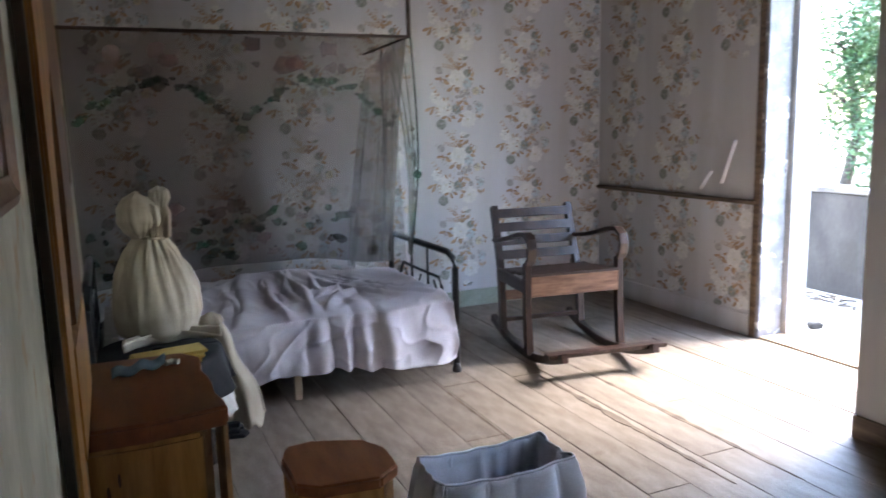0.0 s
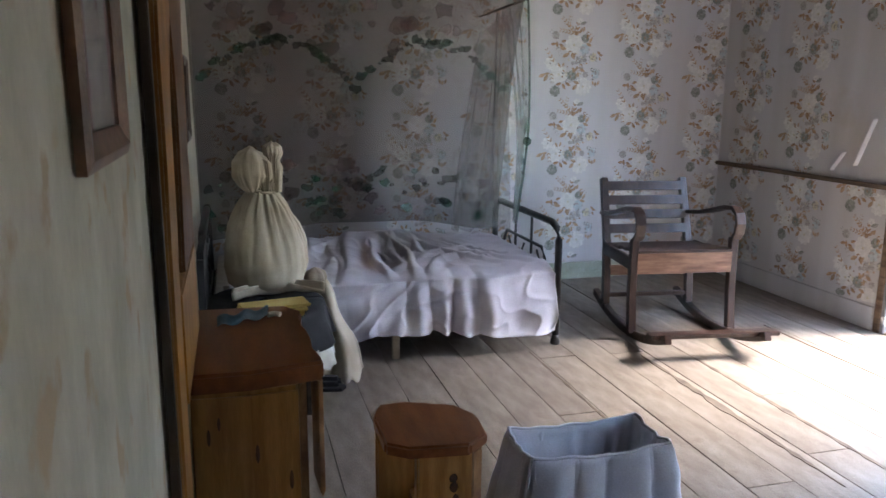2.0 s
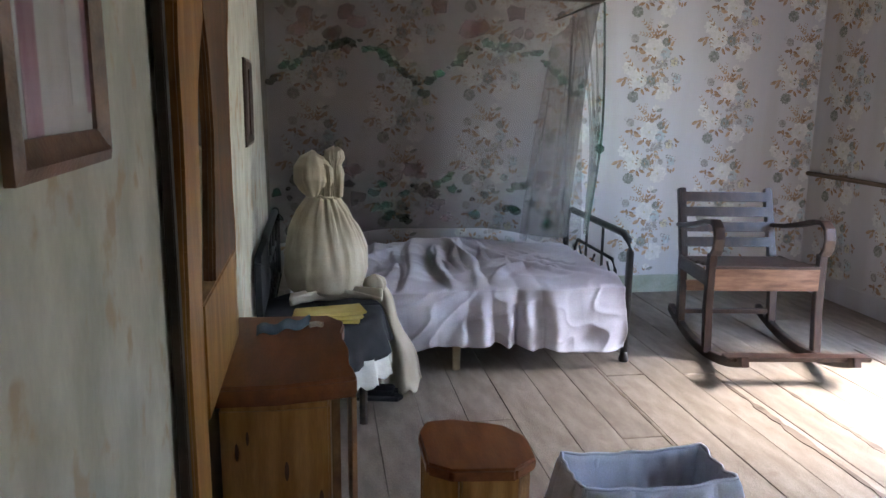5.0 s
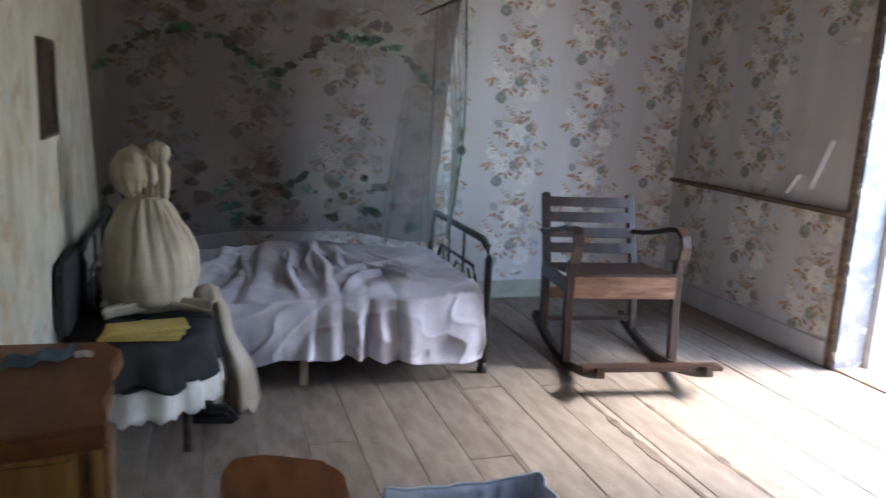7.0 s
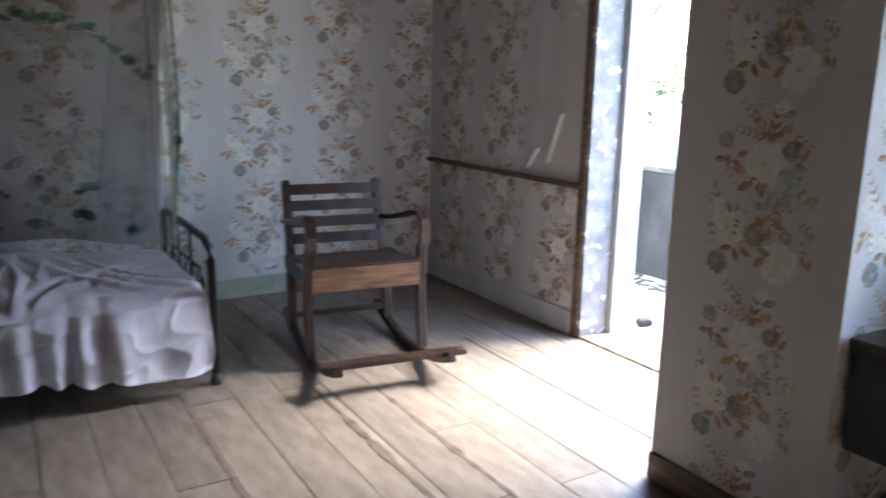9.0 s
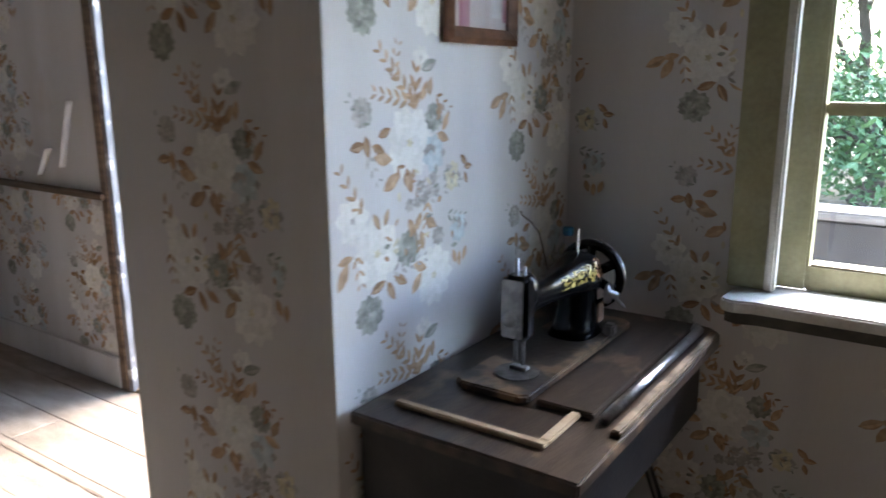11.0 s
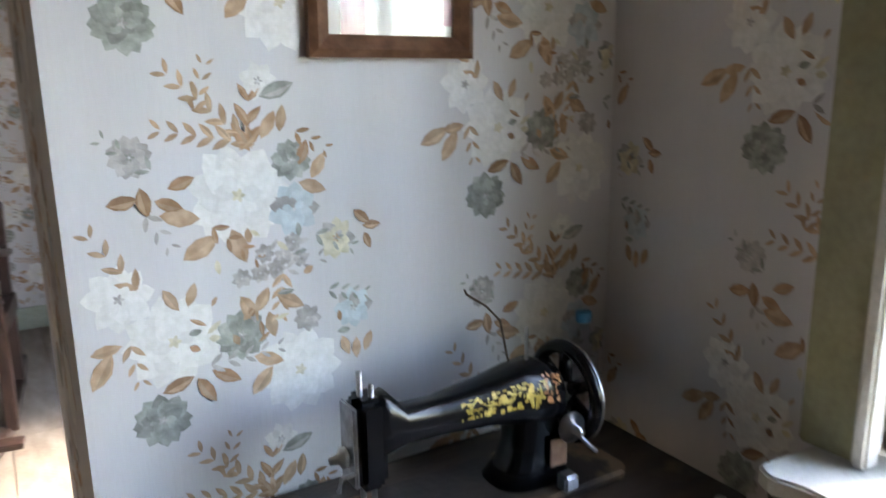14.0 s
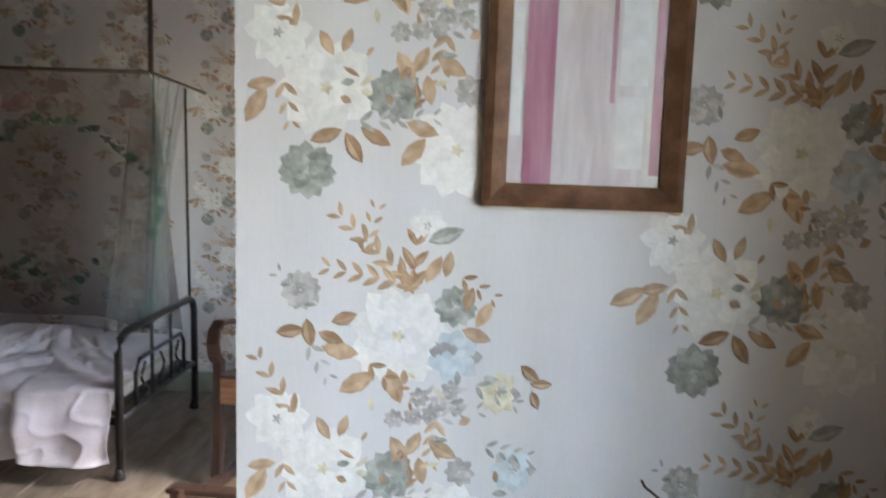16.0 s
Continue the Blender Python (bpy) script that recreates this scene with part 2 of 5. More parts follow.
def part(name, bm, mat, parent, label="", smooth=False):
    ob = link_mesh(name, bm, mat, smooth)
    ob.parent = parent
    if parent:
        ob.matrix_parent_inverse = Matrix.Identity(4)
        ob.matrix_basis = Matrix.Identity(4)
    if label:
        tagged(ob, label)
    return ob


def thing(name, label, category, group="", base=(0, 0, 0)):
    ob = new(name)
    ob.empty_display_size = 0.1
    ob.location = base
    return tagged(ob, label, category, group)


def box(x0, x1, y0, y1, z0, z1, bevel=0.0, bm=None, m=None):
    own = bm is None
    b = bmesh.new()
    bmesh.ops.create_cube(b, size=1)
    bmesh.ops.transform(b, matrix=Matrix.Translation(((x0 + x1) / 2, (y0 + y1) / 2, (z0 + z1) / 2)) @ Matrix.Diagonal((x1 - x0, y1 - y0, z1 - z0, 1)), verts=b.verts)
    if bevel:
        bmesh.ops.bevel(b, geom=b.edges[:], offset=bevel, segments=2, affect='EDGES')
    if m is not None:
        bmesh.ops.transform(b, matrix=m, verts=b.verts)
    if own:
        return b
    merge(bm, b)
    return bm


def merge(dst, src):
    me = bpy.data.meshes.new("tmp")
    src.to_mesh(me)
    src.free()
    dst.from_mesh(me)
    bpy.data.meshes.remove(me)
    return dst


def tube(points, radius, sides=10, closed=False, bm=None, radii=None):
    """A round bar along a line of points."""
    bm = bm or bmesh.new()
    pts = [Vector(p) for p in points]
    rings = []
    n = len(pts)
    up = Vector((0.123, 0.31, 0.94)).normalized()
    for i, p in enumerate(pts):
        a = pts[(i - 1) % n] if (closed or i > 0) else p
        c = pts[(i + 1) % n] if (closed or i < n - 1) else p
        d = (c - a).normalized()
        u = d.cross(up)
        if u.length < 0.05:
            u = d.cross(Vector((1, 0, 0)))
        u.normalize()
        v = d.cross(u)
        r = radii[i] if radii else radius
        rings.append([bm.verts.new(p + (u * math.cos(2 * math.pi * k / sides) + v * math.sin(2 * math.pi * k / sides)) * r) for k in range(sides)])
    for i in range(n if closed else n - 1):
        a, b = rings[i], rings[(i + 1) % n]
        for k in range(sides):
            bm.faces.new((a[k], a[(k + 1) % sides], b[(k + 1) % sides], b[k]))
    if not closed:
        bm.faces.new(rings[0][::-1])
        bm.faces.new(rings[-1])
    return bm


def lathe(profile, sides=24, bm=None, m=None, wobble=0.0, folds=9, seed=0):
    """Turned shape about z from (radius, height) pairs; wobble gives cloth folds."""
    b = bmesh.new()
    rings = []
    for j, (r, z) in enumerate(profile):
        ring = []
        for k in range(sides):
            a = 2 * math.pi * k / sides
            rr = r * (1 + wobble * (math.sin(folds * a + seed + 0.35 * j) * 0.6 + noise.noise(Vector((math.cos(a) * 2, math.sin(a) * 2, z * 5 + seed)))))
            ring.append(b.verts.new((rr * math.cos(a), rr * math.sin(a), z)))
        rings.append(ring)
    for a, c in zip(rings, rings[1:]):
        for k in range(sides):
            b.faces.new((a[k], a[(k + 1) % sides], c[(k + 1) % sides], c[k]))
    b.faces.new(rings[0][::-1])
    b.faces.new(rings[-1])
    if m is not None:
        bmesh.ops.transform(b, matrix=m, verts=b.verts)
    return merge(bm, b) if bm else b


def sheet(f, nu, nv, thick=0.004):
    """A cloth from a function of u, v in 0..1, with thickness."""
    bm = bmesh.new()
    g = [[bm.verts.new(f(i / nu, j / nv)) for j in range(nv + 1)] for i in range(nu + 1)]
    for i in range(nu):
        for j in range(nv):
            bm.faces.new((g[i][j], g[i + 1][j], g[i + 1][j + 1], g[i][j + 1]))
    bmesh.ops.recalc_face_normals(bm, faces=bm.faces)
    if thick:
        bmesh.ops.solidify(bm, geom=bm.faces[:], thickness=thick)
    return bm


def slab(outline, z0, z1, bevel=0.0, m=None):
    """An upright prism from an outline in x, y."""
    bm = bmesh.new()
    lo = [bm.verts.new((x, y, z0)) for x, y in outline]
    hi = [bm.verts.new((x, y, z1)) for x, y in outline]
    n = len(lo)
    bm.faces.new(lo[::-1])
    bm.faces.new(hi)
    for i in range(n):
        bm.faces.new((lo[i], lo[(i + 1) % n], hi[(i + 1) % n], hi[i]))
    bmesh.ops.recalc_face_normals(bm, faces=bm.faces)
    if bevel:
        bmesh.ops.bevel(bm, geom=bm.edges[:], offset=bevel, segments=2, affect='EDGES')
    if m is not None:
        bmesh.ops.transform(bm, matrix=m, verts=bm.verts)
    return bm


# ---- the house ----
LX, RX, WX = 0.04, 4.2, 4.385      # left wall, bedroom outer wall, window wall
FY, PY, BY, SY = 5.56, 1.685, 2.36, -1.6   # far wall, sewing wall, back of the block, wall behind
QX, OX, HZ = 3.35, 4.56, 2.62      # end of the block, outside face, ceiling
DY0, DY1, DZ = 2.40, 3.77, 2.40    # balcony door
WY0, WY1, WZ0, WZ1 = -0.1, 1.10, 0.875, 2.25  # window


def structure(name, bm, mat, label):
    return tagged(link_mesh(name, bm, mat), label, "wall" if "wall" in name else name.split("_")[0], kind="structure")


wall_far = structure("wall_far", box(LX - 0.2, OX, FY, FY + 0.2, 0, HZ), PAPER, "pale bedroom wall with faded floral wallpaper")
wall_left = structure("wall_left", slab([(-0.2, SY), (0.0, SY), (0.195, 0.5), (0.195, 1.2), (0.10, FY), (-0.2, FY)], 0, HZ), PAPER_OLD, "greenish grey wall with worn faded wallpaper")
bm = box(RX, OX, DY1, FY, 0, HZ)
box(RX, OX, DY0, DY1, DZ, HZ, bm=bm)
box(RX, OX, BY, DY0, 0, HZ, bm=bm)
wall_right = structure("wall_right", bm, PAPER, "bedroom outer wall papered with brown flowers")
wall_block = structure("wall_block", box(QX, OX, PY, BY, 0, HZ), PAPER, "thick projecting wall with floral wallpaper")
bm = box(WX, OX, WY1, PY, 0, HZ)
box(WX, OX, SY, WY0, 0, HZ, bm=bm)
box(WX, OX, WY0, WY1, 0, WZ0 - 0.03, bm=bm)
box(WX, OX, WY0, WY1, WZ1, HZ, bm=bm)
wall_window = structure("wall_window", bm, PAPER, "outer wall with floral wallpaper round the window")

# back wall and ceiling are unseen, added dark to limit bounced light
wall_south = structure("wall_south", box(LX - 0.2, OX, SY - 0.2, SY, 0, HZ), BOUNCE_DARK, "unseen wall behind the walker, dark to cut bounced light")
structure("ceiling", box(LX - 0.2, OX + 0.1, SY - 0.2, FY + 0.2, HZ, HZ + 0.15), BOUNCE_DARK, "unseen ceiling, dark to cut bounced light")
floor = structure("floor", box(LX - 0.2, OX, SY - 0.2, FY + 0.2, -0.2, -0.026), DARKGAP, "worn bare wooden plank floor")

# skirting
for nm, b in (("baseboard_far", box(0.12, RX, FY - 0.022, FY, 0, 0.135, 0.004)),
              ("baseboard_right", box(RX - 0.018, RX, DY1 + 0.06, FY - 0.022, 0, 0.15, 0.004)),
              ("baseboard_block", box(QX - 0.018, QX, PY, BY, 0, 0.11, 0.004)),
              ("baseboard_left", slab([(0.195, 0.5), (0.195, 1.2), (0.101, FY - 0.03), (0.121, FY - 0.03), (0.215, 1.2), (0.215, 0.5)], 0, 0.12))):
    mt = SKIRT if "far" in nm else (RAILWOOD if "block" in nm else PAPER)
    tagged(link_mesh(nm, b, mt), "painted wooden skirting board along the wall", "baseboard", kind="structure")
bm = box(RX - 0.035, RX, DY1 + 0.02, FY, 0.895, 0.925, 0.006)
tagged(link_mesh("trim_chair_rail", bm, RAILWOOD), "dark wooden chair rail on the papered wall", "trim", kind="structure")

# balcony door frame: reveal lining, post and outer frame
dr = thing("door_1", "peeling grey painted door frame open to the balcony", "door")
dr["kind"] = "structure"
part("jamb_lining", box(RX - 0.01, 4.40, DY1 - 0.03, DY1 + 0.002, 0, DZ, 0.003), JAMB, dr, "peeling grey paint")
part("jamb_post", box(4.40, OX + 0.01, DY1 - 0.07, DY1 + 0.002, 0, DZ, 0.004), WPAINT, dr, "white painted post")
part("casing", box(RX - 0.02, RX - 0.002, DY1, DY1 + 0.045, 0, DZ + 0.06, 0.003), RAILWOOD, dr)
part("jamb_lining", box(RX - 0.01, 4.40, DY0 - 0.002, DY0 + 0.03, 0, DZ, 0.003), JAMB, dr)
part("jamb_post", box(4.40, OX + 0.01, DY0 - 0.002, DY0 + 0.07, 0, DZ, 0.004), WPAINT, dr)
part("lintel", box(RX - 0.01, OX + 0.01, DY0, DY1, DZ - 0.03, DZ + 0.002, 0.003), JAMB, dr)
part("threshold", box(RX, OX + 0.02, DY0, DY1, -0.03, 0.012, 0.004), RAWWOOD, dr)

# window
win = thing("window_1", "olive painted wooden casement window with dusty panes", "window")
win["kind"] = "structure"
part("casing", box(WX - 0.025, WX - 0.001, WY1, WY1 + 0.10, WZ0 + 0.002, WZ1 + 0.1, 0.005), WINPAINT, win)
part("casing", box(WX - 0.025, WX - 0.001, WY0 - 0.10, WY0, WZ0 + 0.002, WZ1 + 0.1, 0.005), WINPAINT, win)
part("casing", box(WX - 0.025, WX - 0.001, WY0, WY1, WZ1, WZ1 + 0.1, 0.005), WINPAINT, win)
part("casing_bead", box(WX - 0.04, WX - 0.0, WY1 - 0.022, WY1 + 0.004, WZ0 + 0.002, WZ1, 0.006), SILLPAINT, win)
part("window_frame", box(4.43, 4.50, WY1 - 0.085, WY1 - 0.0, WZ0, WZ1, 0.006), WINPAINT, win)
part("window_frame", box(4.43, 4.50, WY0, WY0 + 0.085, WZ0, WZ1, 0.006), WINPAINT, win)
part("window_frame", box(4.43, 4.50, WY0 + 0.085, WY1 - 0.085, WZ0 - 0.02, WZ0 + 0.07, 0.006), WINPAINT, win)
part("window_frame", box(4.43, 4.50, WY0 + 0.085, WY1 - 0.085, WZ1 - 0.07, WZ1, 0.006), WINPAINT, win)
for zz in (1.343, 1.80):
    part("glazing_bar", box(4.445, 4.485, WY0 + 0.085, WY1 - 0.085, zz - 0.016, zz + 0.016, 0.006), WINPAINT, win)
part("glazing_bar", box(4.445, 4.485, 0.48, 0.52, WZ0 + 0.07, WZ1 - 0.07, 0.006), WINPAINT, win)
for z0, z1 in ((WZ0 + 0.07, 1.327), (1.359, 1.784), (1.816, WZ1 - 0.07)):
    for y0, y1 in ((WY0 + 0.085, 0.48), (0.52, WY1 - 0.085)):
        pane = part("pane", box(4.462, 4.466, y0, y1, z0, z1), GLASS, win)
        pane.visible_shadow = False
ol = [(4.43, WY0 - 0.16), (4.43, WY1 + 0.02), (4.375, WY1 + 0.03), (4.375, WY1 + 0.075)]
ol += [(4.28 + 0.03 * math.cos(a) - 0.03, WY1 + 0.035 + 0.05 * math.sin(a)) for a in [radians(d) for d in (80, 110, 140, 165)]]
ol += [(4.235, WY1), (4.235, WY0 - 0.16)]
sill = part("window_sill", slab(ol, 0.845, 0.877, 0.005), SILLPAINT, win, "chipped white painted sill")
# band below the sill, coloured far darker than its top
part("sill_edge", slab([(x + 0.012 if x < 4.3 else x, y - 0.01) for x, y in ol], 0.815, 0.844), SILLEDGE, win, "near-black band under the sill")

# ---- outside ----
structure("ground", box(-300, 300, -300, 300, -0.9, -0.5), GRASS, "dry earth ground beyond the balcony")
structure("balcony_floor", box(OX + 0.02, 5.76, -4, 9, -0.5, -0.012), CONCRETE2, "pale sunlit concrete balcony floor")
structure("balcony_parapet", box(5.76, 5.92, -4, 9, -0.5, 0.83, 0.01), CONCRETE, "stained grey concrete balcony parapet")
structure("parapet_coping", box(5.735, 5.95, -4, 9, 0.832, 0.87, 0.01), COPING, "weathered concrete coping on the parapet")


def tree(name, x, y, h, r, seed, mat, n=6500):
    rnd = random.Random(seed)
    t = thing(name, "leafy green tree in daylight beyond the balcony", "tree", "garden trees")
    pts = [(x + 0.1 * math.sin(k), y + 0.12 * math.cos(k * 1.3), -0.5 + h * 0.62 * k / 6) for k in range(7)]
    part("trunk", tube(pts, 0.1, 8, radii=[0.16 - 0.018 * k for k in range(7)]), TRUNK, t)
    limbs = bmesh.new()
    cl = []
    for k in range(9):
        a = rnd.uniform(0, 6.28)
        z0 = -0.5 + h * rnd.uniform(0.2, 0.6)
        q = Vector((x + math.cos(a) * r * rnd.uniform(0.5, 0.9), y + math.sin(a) * r * rnd.uniform(0.5, 0.9), z0 + h * rnd.uniform(0.05, 0.35)))
        tube([(x, y, z0), (Vector((x, y, z0)) + q) / 2 + Vector((0, 0, 0.1)), q], 0.04, 6, bm=limbs, radii=[0.06, 0.04, 0.015])
        cl.append(q)
    part("limbs", limbs, TRUNK, t)
    for k in range(34):
        a = rnd.uniform(0, 6.28)
        cl.append(Vector((x + math.cos(a) * r * rnd.uniform(0.1, 1), y + math.sin(a) * r * rnd.uniform(0.1, 1), -0.5 + h * rnd.uniform(0.12, 1.0))))
    vs, fs = [], []
    for k in range(n):
        c = rnd.choice(cl)
        p = c + Vector((rnd.gauss(0, 0.32), rnd.gauss(0, 0.32), rnd.gauss(0, 0.28)))
        s = rnd.uniform(0.045, 0.1)
        e = Euler((rnd.uniform(-1, 1), rnd.uniform(-1, 1), rnd.uniform(0, 6.28))).to_matrix()
        b0 = len(vs)
        for q in ((-1, 0, 0), (0, -0.45, 0.1), (1, 0, 0), (0, 0.45, 0.1)):
            vs.append(p + e @ (Vector(q) * s))
        fs.append((b0, b0 + 1, b0 + 2, b0 + 3))
    me = bpy.data.meshes.new("crown")
    me.from_pydata([tuple(v) for v in vs], [], fs)
    me.materials.append(mat)
    c = new("crown", me)
    c.parent = t
    return t


rng = random.Random(5)
for k in range(24):
    tree("garden_tree", 14.8 + rng.uniform(0, 6) + (k % 3) * 1.5, -7 + k * 1.15 + rng.uniform(-0.5, 0.5), rng.uniform(6.5, 9.5), rng.uniform(1.6, 2.3), k, LEAF if k % 2 else LEAF2)
for k in range(11):
    tree("garden_bush", 14.6 + rng.uniform(0, 1.6), -5 + k * 1.6 + rng.uniform(-0.5, 0.5), rng.uniform(1.7, 2.4), 1.0, 50 + k, LEAF2 if k % 2 else LEAF, 2600)

# ---- bed ----
BX0, BX1, BYN, BYF = 0.16, 2.13, 4.08, 5.19
bed = thing("iron_bed", "black iron single bed with rusty curled footboard", "bed")


def bed_end(xx, zt, label):
    end = part("bed_end_frame", tube([(xx, BYN, 0.0), (xx, BYN, zt - 0.09), (xx, BYN + 0.03, zt - 0.025), (xx, BYN + 0.1, zt), (xx, BYF - 0.1, zt), (xx, BYF - 0.03, zt - 0.025), (xx, BYF, zt - 0.09), (xx, BYF, 0.0)], 0.021, 10), IRON, bed, label, True)
    part("cross_bar", tube([(xx, BYN, 0.30), (xx, BYF, 0.30)], 0.014, 8), IRON, end, "", True)
    part("inner_hoop", tube([(xx, BYN + 0.2, 0.30), (xx, BYN + 0.2, zt - 0.24), (xx, BYN + 0.25, zt - 0.18), (xx, BYF - 0.25, zt - 0.18), (xx, BYF - 0.2, zt - 0.24), (xx, BYF - 0.2, 0.30)], 0.011, 8), IRON, end, "", True)
    for yy in (BYN + 0.42, BYN + 0.7):
        part("upright_bar", tube([(xx, yy, 0.30), (xx, yy, zt - 0.005)], 0.009, 8), IRON, end, "", True)
    for yy, s in ((BYN + 0.31, 1), (BYN + 0.56, -1), (BYN + 0.81, 1)):
        pts = [(xx, yy + s * 0.06 * math.sin(a * 2.2) * (1 - a / 5), 0.31 + 0.06 * a) for a in [k * 0.3 for k in range(12)]]
        part("scroll", tube(pts, 0.007, 6), IRON, end, "", True)
    for yy in (BYN, BYF):
        part("castor", lathe([(0.012, 0.0), (0.028, 0.004), (0.03, 0.02), (0.022, 0.04), (0.02, 0.06)], 12, m=Matrix.Translation((xx - 0.004, yy - 0.004, 0.0))), IRON, end, "", True)


bed_end(BX1, 0.72, "black iron footboard tubing")
bed_end(BX0, 0.74, "black iron headboard tubing")
part("side_rail", box(BX0, BX1, BYN + 0.01, BYN + 0.045, 0.27, 0.31, 0.004), IRON, bed)
part("side_rail", box(BX0, BX1, BYF - 0.045, BYF - 0.01, 0.27, 0.31, 0.004), IRON, bed)
part("slat_support", box(1.14, 1.18, 4.05, 4.09, 0.0, 0.29, 0.004), RAWWOOD, bed, "pale wooden prop under the bed")
part("bed_base", box(BX0 + 0.03, BX1 - 0.03, BYN + 0.05, BYF - 0.05, 0.29, 0.33, 0.004), TABLEWOOD, bed)
mattress = tagged(link_mesh("mattress", box(BX0 + 0.05, BX1 - 0.05, BYN + 0.03, BYF - 0.02, 0.332, 0.455, 0.04), LACE), "thin pale mattress on the iron bed", "mattress")


def ridge_noise(x, y, s, seed):
    """Sharp cloth creases: 1 on a crease, falling to 0 off it."""
    return (1 - min(1, abs(noise.noise(Vector((x * s, y * s, seed)))) * 3.2)) ** 2


rc = random.Random(17)
CREASES = []
for k in range(15):
    f = k / 14
    u0, w0 = 0.30 + 0.42 * f + rc.uniform(-0.05, 0.05), rc.uniform(0.0, 0.30)
    u1, w1 = 0.12 + 0.86 * f + rc.uniform(-0.06, 0.06), rc.uniform(0.62, 0.98)
    CREASES.append((u0 * 1.82, w0 * 1.09, u1 * 1.82, w1 * 1.09, rc.uniform(0.02, 0.055), rc.uniform(0.05, 0.12), rc.uniform(0, 9)))
for k in range(7):
    u0, w0 = rc.uniform(0.62, 0.98), rc.uniform(0.3, 0.6)
    CREASES.append((u0 * 1.82, w0 * 1.09, (u0 - rc.uniform(0.1, 0.3)) * 1.82, (w0 + rc.uniform(0.2, 0.4)) * 1.09, rc.uniform(0.02, 0.045), rc.uniform(0.04, 0.09), rc.uniform(0, 9)))


def crease_height(px, py):
    """Long pulled folds fanning over the sheet, one flank steeper than the other."""
    h = 0
    for ax, ay, bx, by, hh, wd, sd in CREASES:
        dx, dy = bx - ax, by - ay
        ln = math.hypot(dx, dy)
        f = ((px - ax) * dx + (py - ay) * dy) / (ln * ln)
        if -0.15 < f < 1.15:
            d = ((px - ax) * dy - (py - ay) * dx) / ln + 0.035 * math.sin(f * 4 + sd)
            t = 1 - abs(d) / (wd if d > 0 else wd * 0.45)
            if t > 0:
                h = max(h, hh * t * t * (3 - 2 * t) * math.sin(math.pi * min(1, max(0, (f + 0.15) / 1.3))) ** 0.6)
    return h


def bed_sheet(u, v):
    # v from the far edge to the hem in front, u along the bed
    x = BX0 + 0.12 + u * (BX1 - BX0 - 0.15)
    ph = u * 22 + 7.0 * noise.noise(Vector((u * 3.3, 1.1, 0)))
    frill = min(1, max(0, (u - 0.5) * 4))
    if v < 0.60:
        w = v / 0.60
        y = BYF - 0.03 - w * (BYF - BYN - 0.02)
        z = 0.470 + crease_height(u * 1.82, w * 1.09) + 0.010 * ridge_noise(x - 0.7 * y, y, 5.5, 4.1) + 0.008 * noise.noise(Vector((x * 3, y * 3, 8)))
        z += 0.06 * math.exp(-((u - 0.55) / 0.26) ** 2 - ((w - 0.10) / 0.2) ** 2)
        z += 0.016 * frill * abs(math.sin(ph)) * max(0, (w - 0.72) / 0.28)
        z -= 0.035 * (max(0, w - 0.86) / 0.14) ** 2
        return (x, y, z)
    w = (v - 0.60) / 0.40
    amp = (0.16 + 0.84 * frill) * min(1, 0.25 + w * 1.3)
    fold = amp * (0.085 * (abs(math.sin(ph)) ** 0.8 - 0.5) + 0.03 * math.sin(ph * 2.3 + 1)) + 0.05 * noise.noise(Vector((u * 7, w * 2.5 + u * 3, 3))) + 0.012 * ridge_noise(u * 2, w * 0.5 + u, 5, 2)
    drop = 0.315 + 0.03 * math.sin(u * 8 + 0.6) + 0.022 * noise.noise(Vector((u * 16, 0, 2)))
    return (x + 0.03 * w * (u - 0.5) + 0.016 * math.sin(ph + w * 2) * w, BYN - 0.022 - 0.055 * w - fold, 0.441 - w * drop)


sheet_ob = link_mesh("bed_sheet", sheet(bed_sheet, 320, 120, 0.003), SHEET, True)
tagged(sheet_ob, "crumpled lilac grey sheet hanging off the bed", "sheet")

# ---- mosquito net ----
net = thing("bed_net", "faded printed net curtain hung over the bed", "bed net")
part("front_rod", tube([(0.1, 4.62, 2.03), (2.1, 4.62, 2.02)], 0.011, 8), DARKFRAME, net, "thin dark wooden rod", True)
part("side_rod", tube([(2.1, 4.62, 2.02), (2.1, 5.54, 2.0)], 0.009, 8), DARKFRAME, net, "", True)
part("hanger", tube([(2.1, 4.62, 2.02), (2.1, 4.62, HZ)], 0.014, 8), DARKFRAME, net, "", True)
part("post", tube([(2.1, 5.2, 0.7), (2.1, 5.17, 1.35), (2.1, 5.15, 1.99)], 0.008, 8), IRON, net, "", True)


def net_back(u, v):
    x = 0.12 + 1.97 * u
    f = 0.035 * math.sin(u * 30 + 3.0 * math.sin(u * 5)) * (0.3 + v) * (0.3 + u) + 0.03 * noise.noise(Vector((u * 6, v * 2, 0)))
    y = 4.62 + 0.42 * v ** 0.9 + f
    z = 2.02 - v * (1.50 - 0.10 * math.sin(u * 3.1))
    return (x, y, z)


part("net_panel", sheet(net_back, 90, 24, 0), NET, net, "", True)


def net_side(u, v):
    y = 4.62 + (0.52 - 0.42 * math.sin(min(1, v * 1.3) * 1.57) * 0.9) * u - 0.03 * math.sin(v * 3.1)
    x = 2.10 - 0.12 * v * (1 - u) * 0 + 0.016 * math.sin(u * 20 + 3 * v) - 0.10 * max(0, v - 0.55) * (1 - u)
    return (x + 0.01, y, 2.015 - v * 1.38)


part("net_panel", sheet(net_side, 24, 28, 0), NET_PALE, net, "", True)


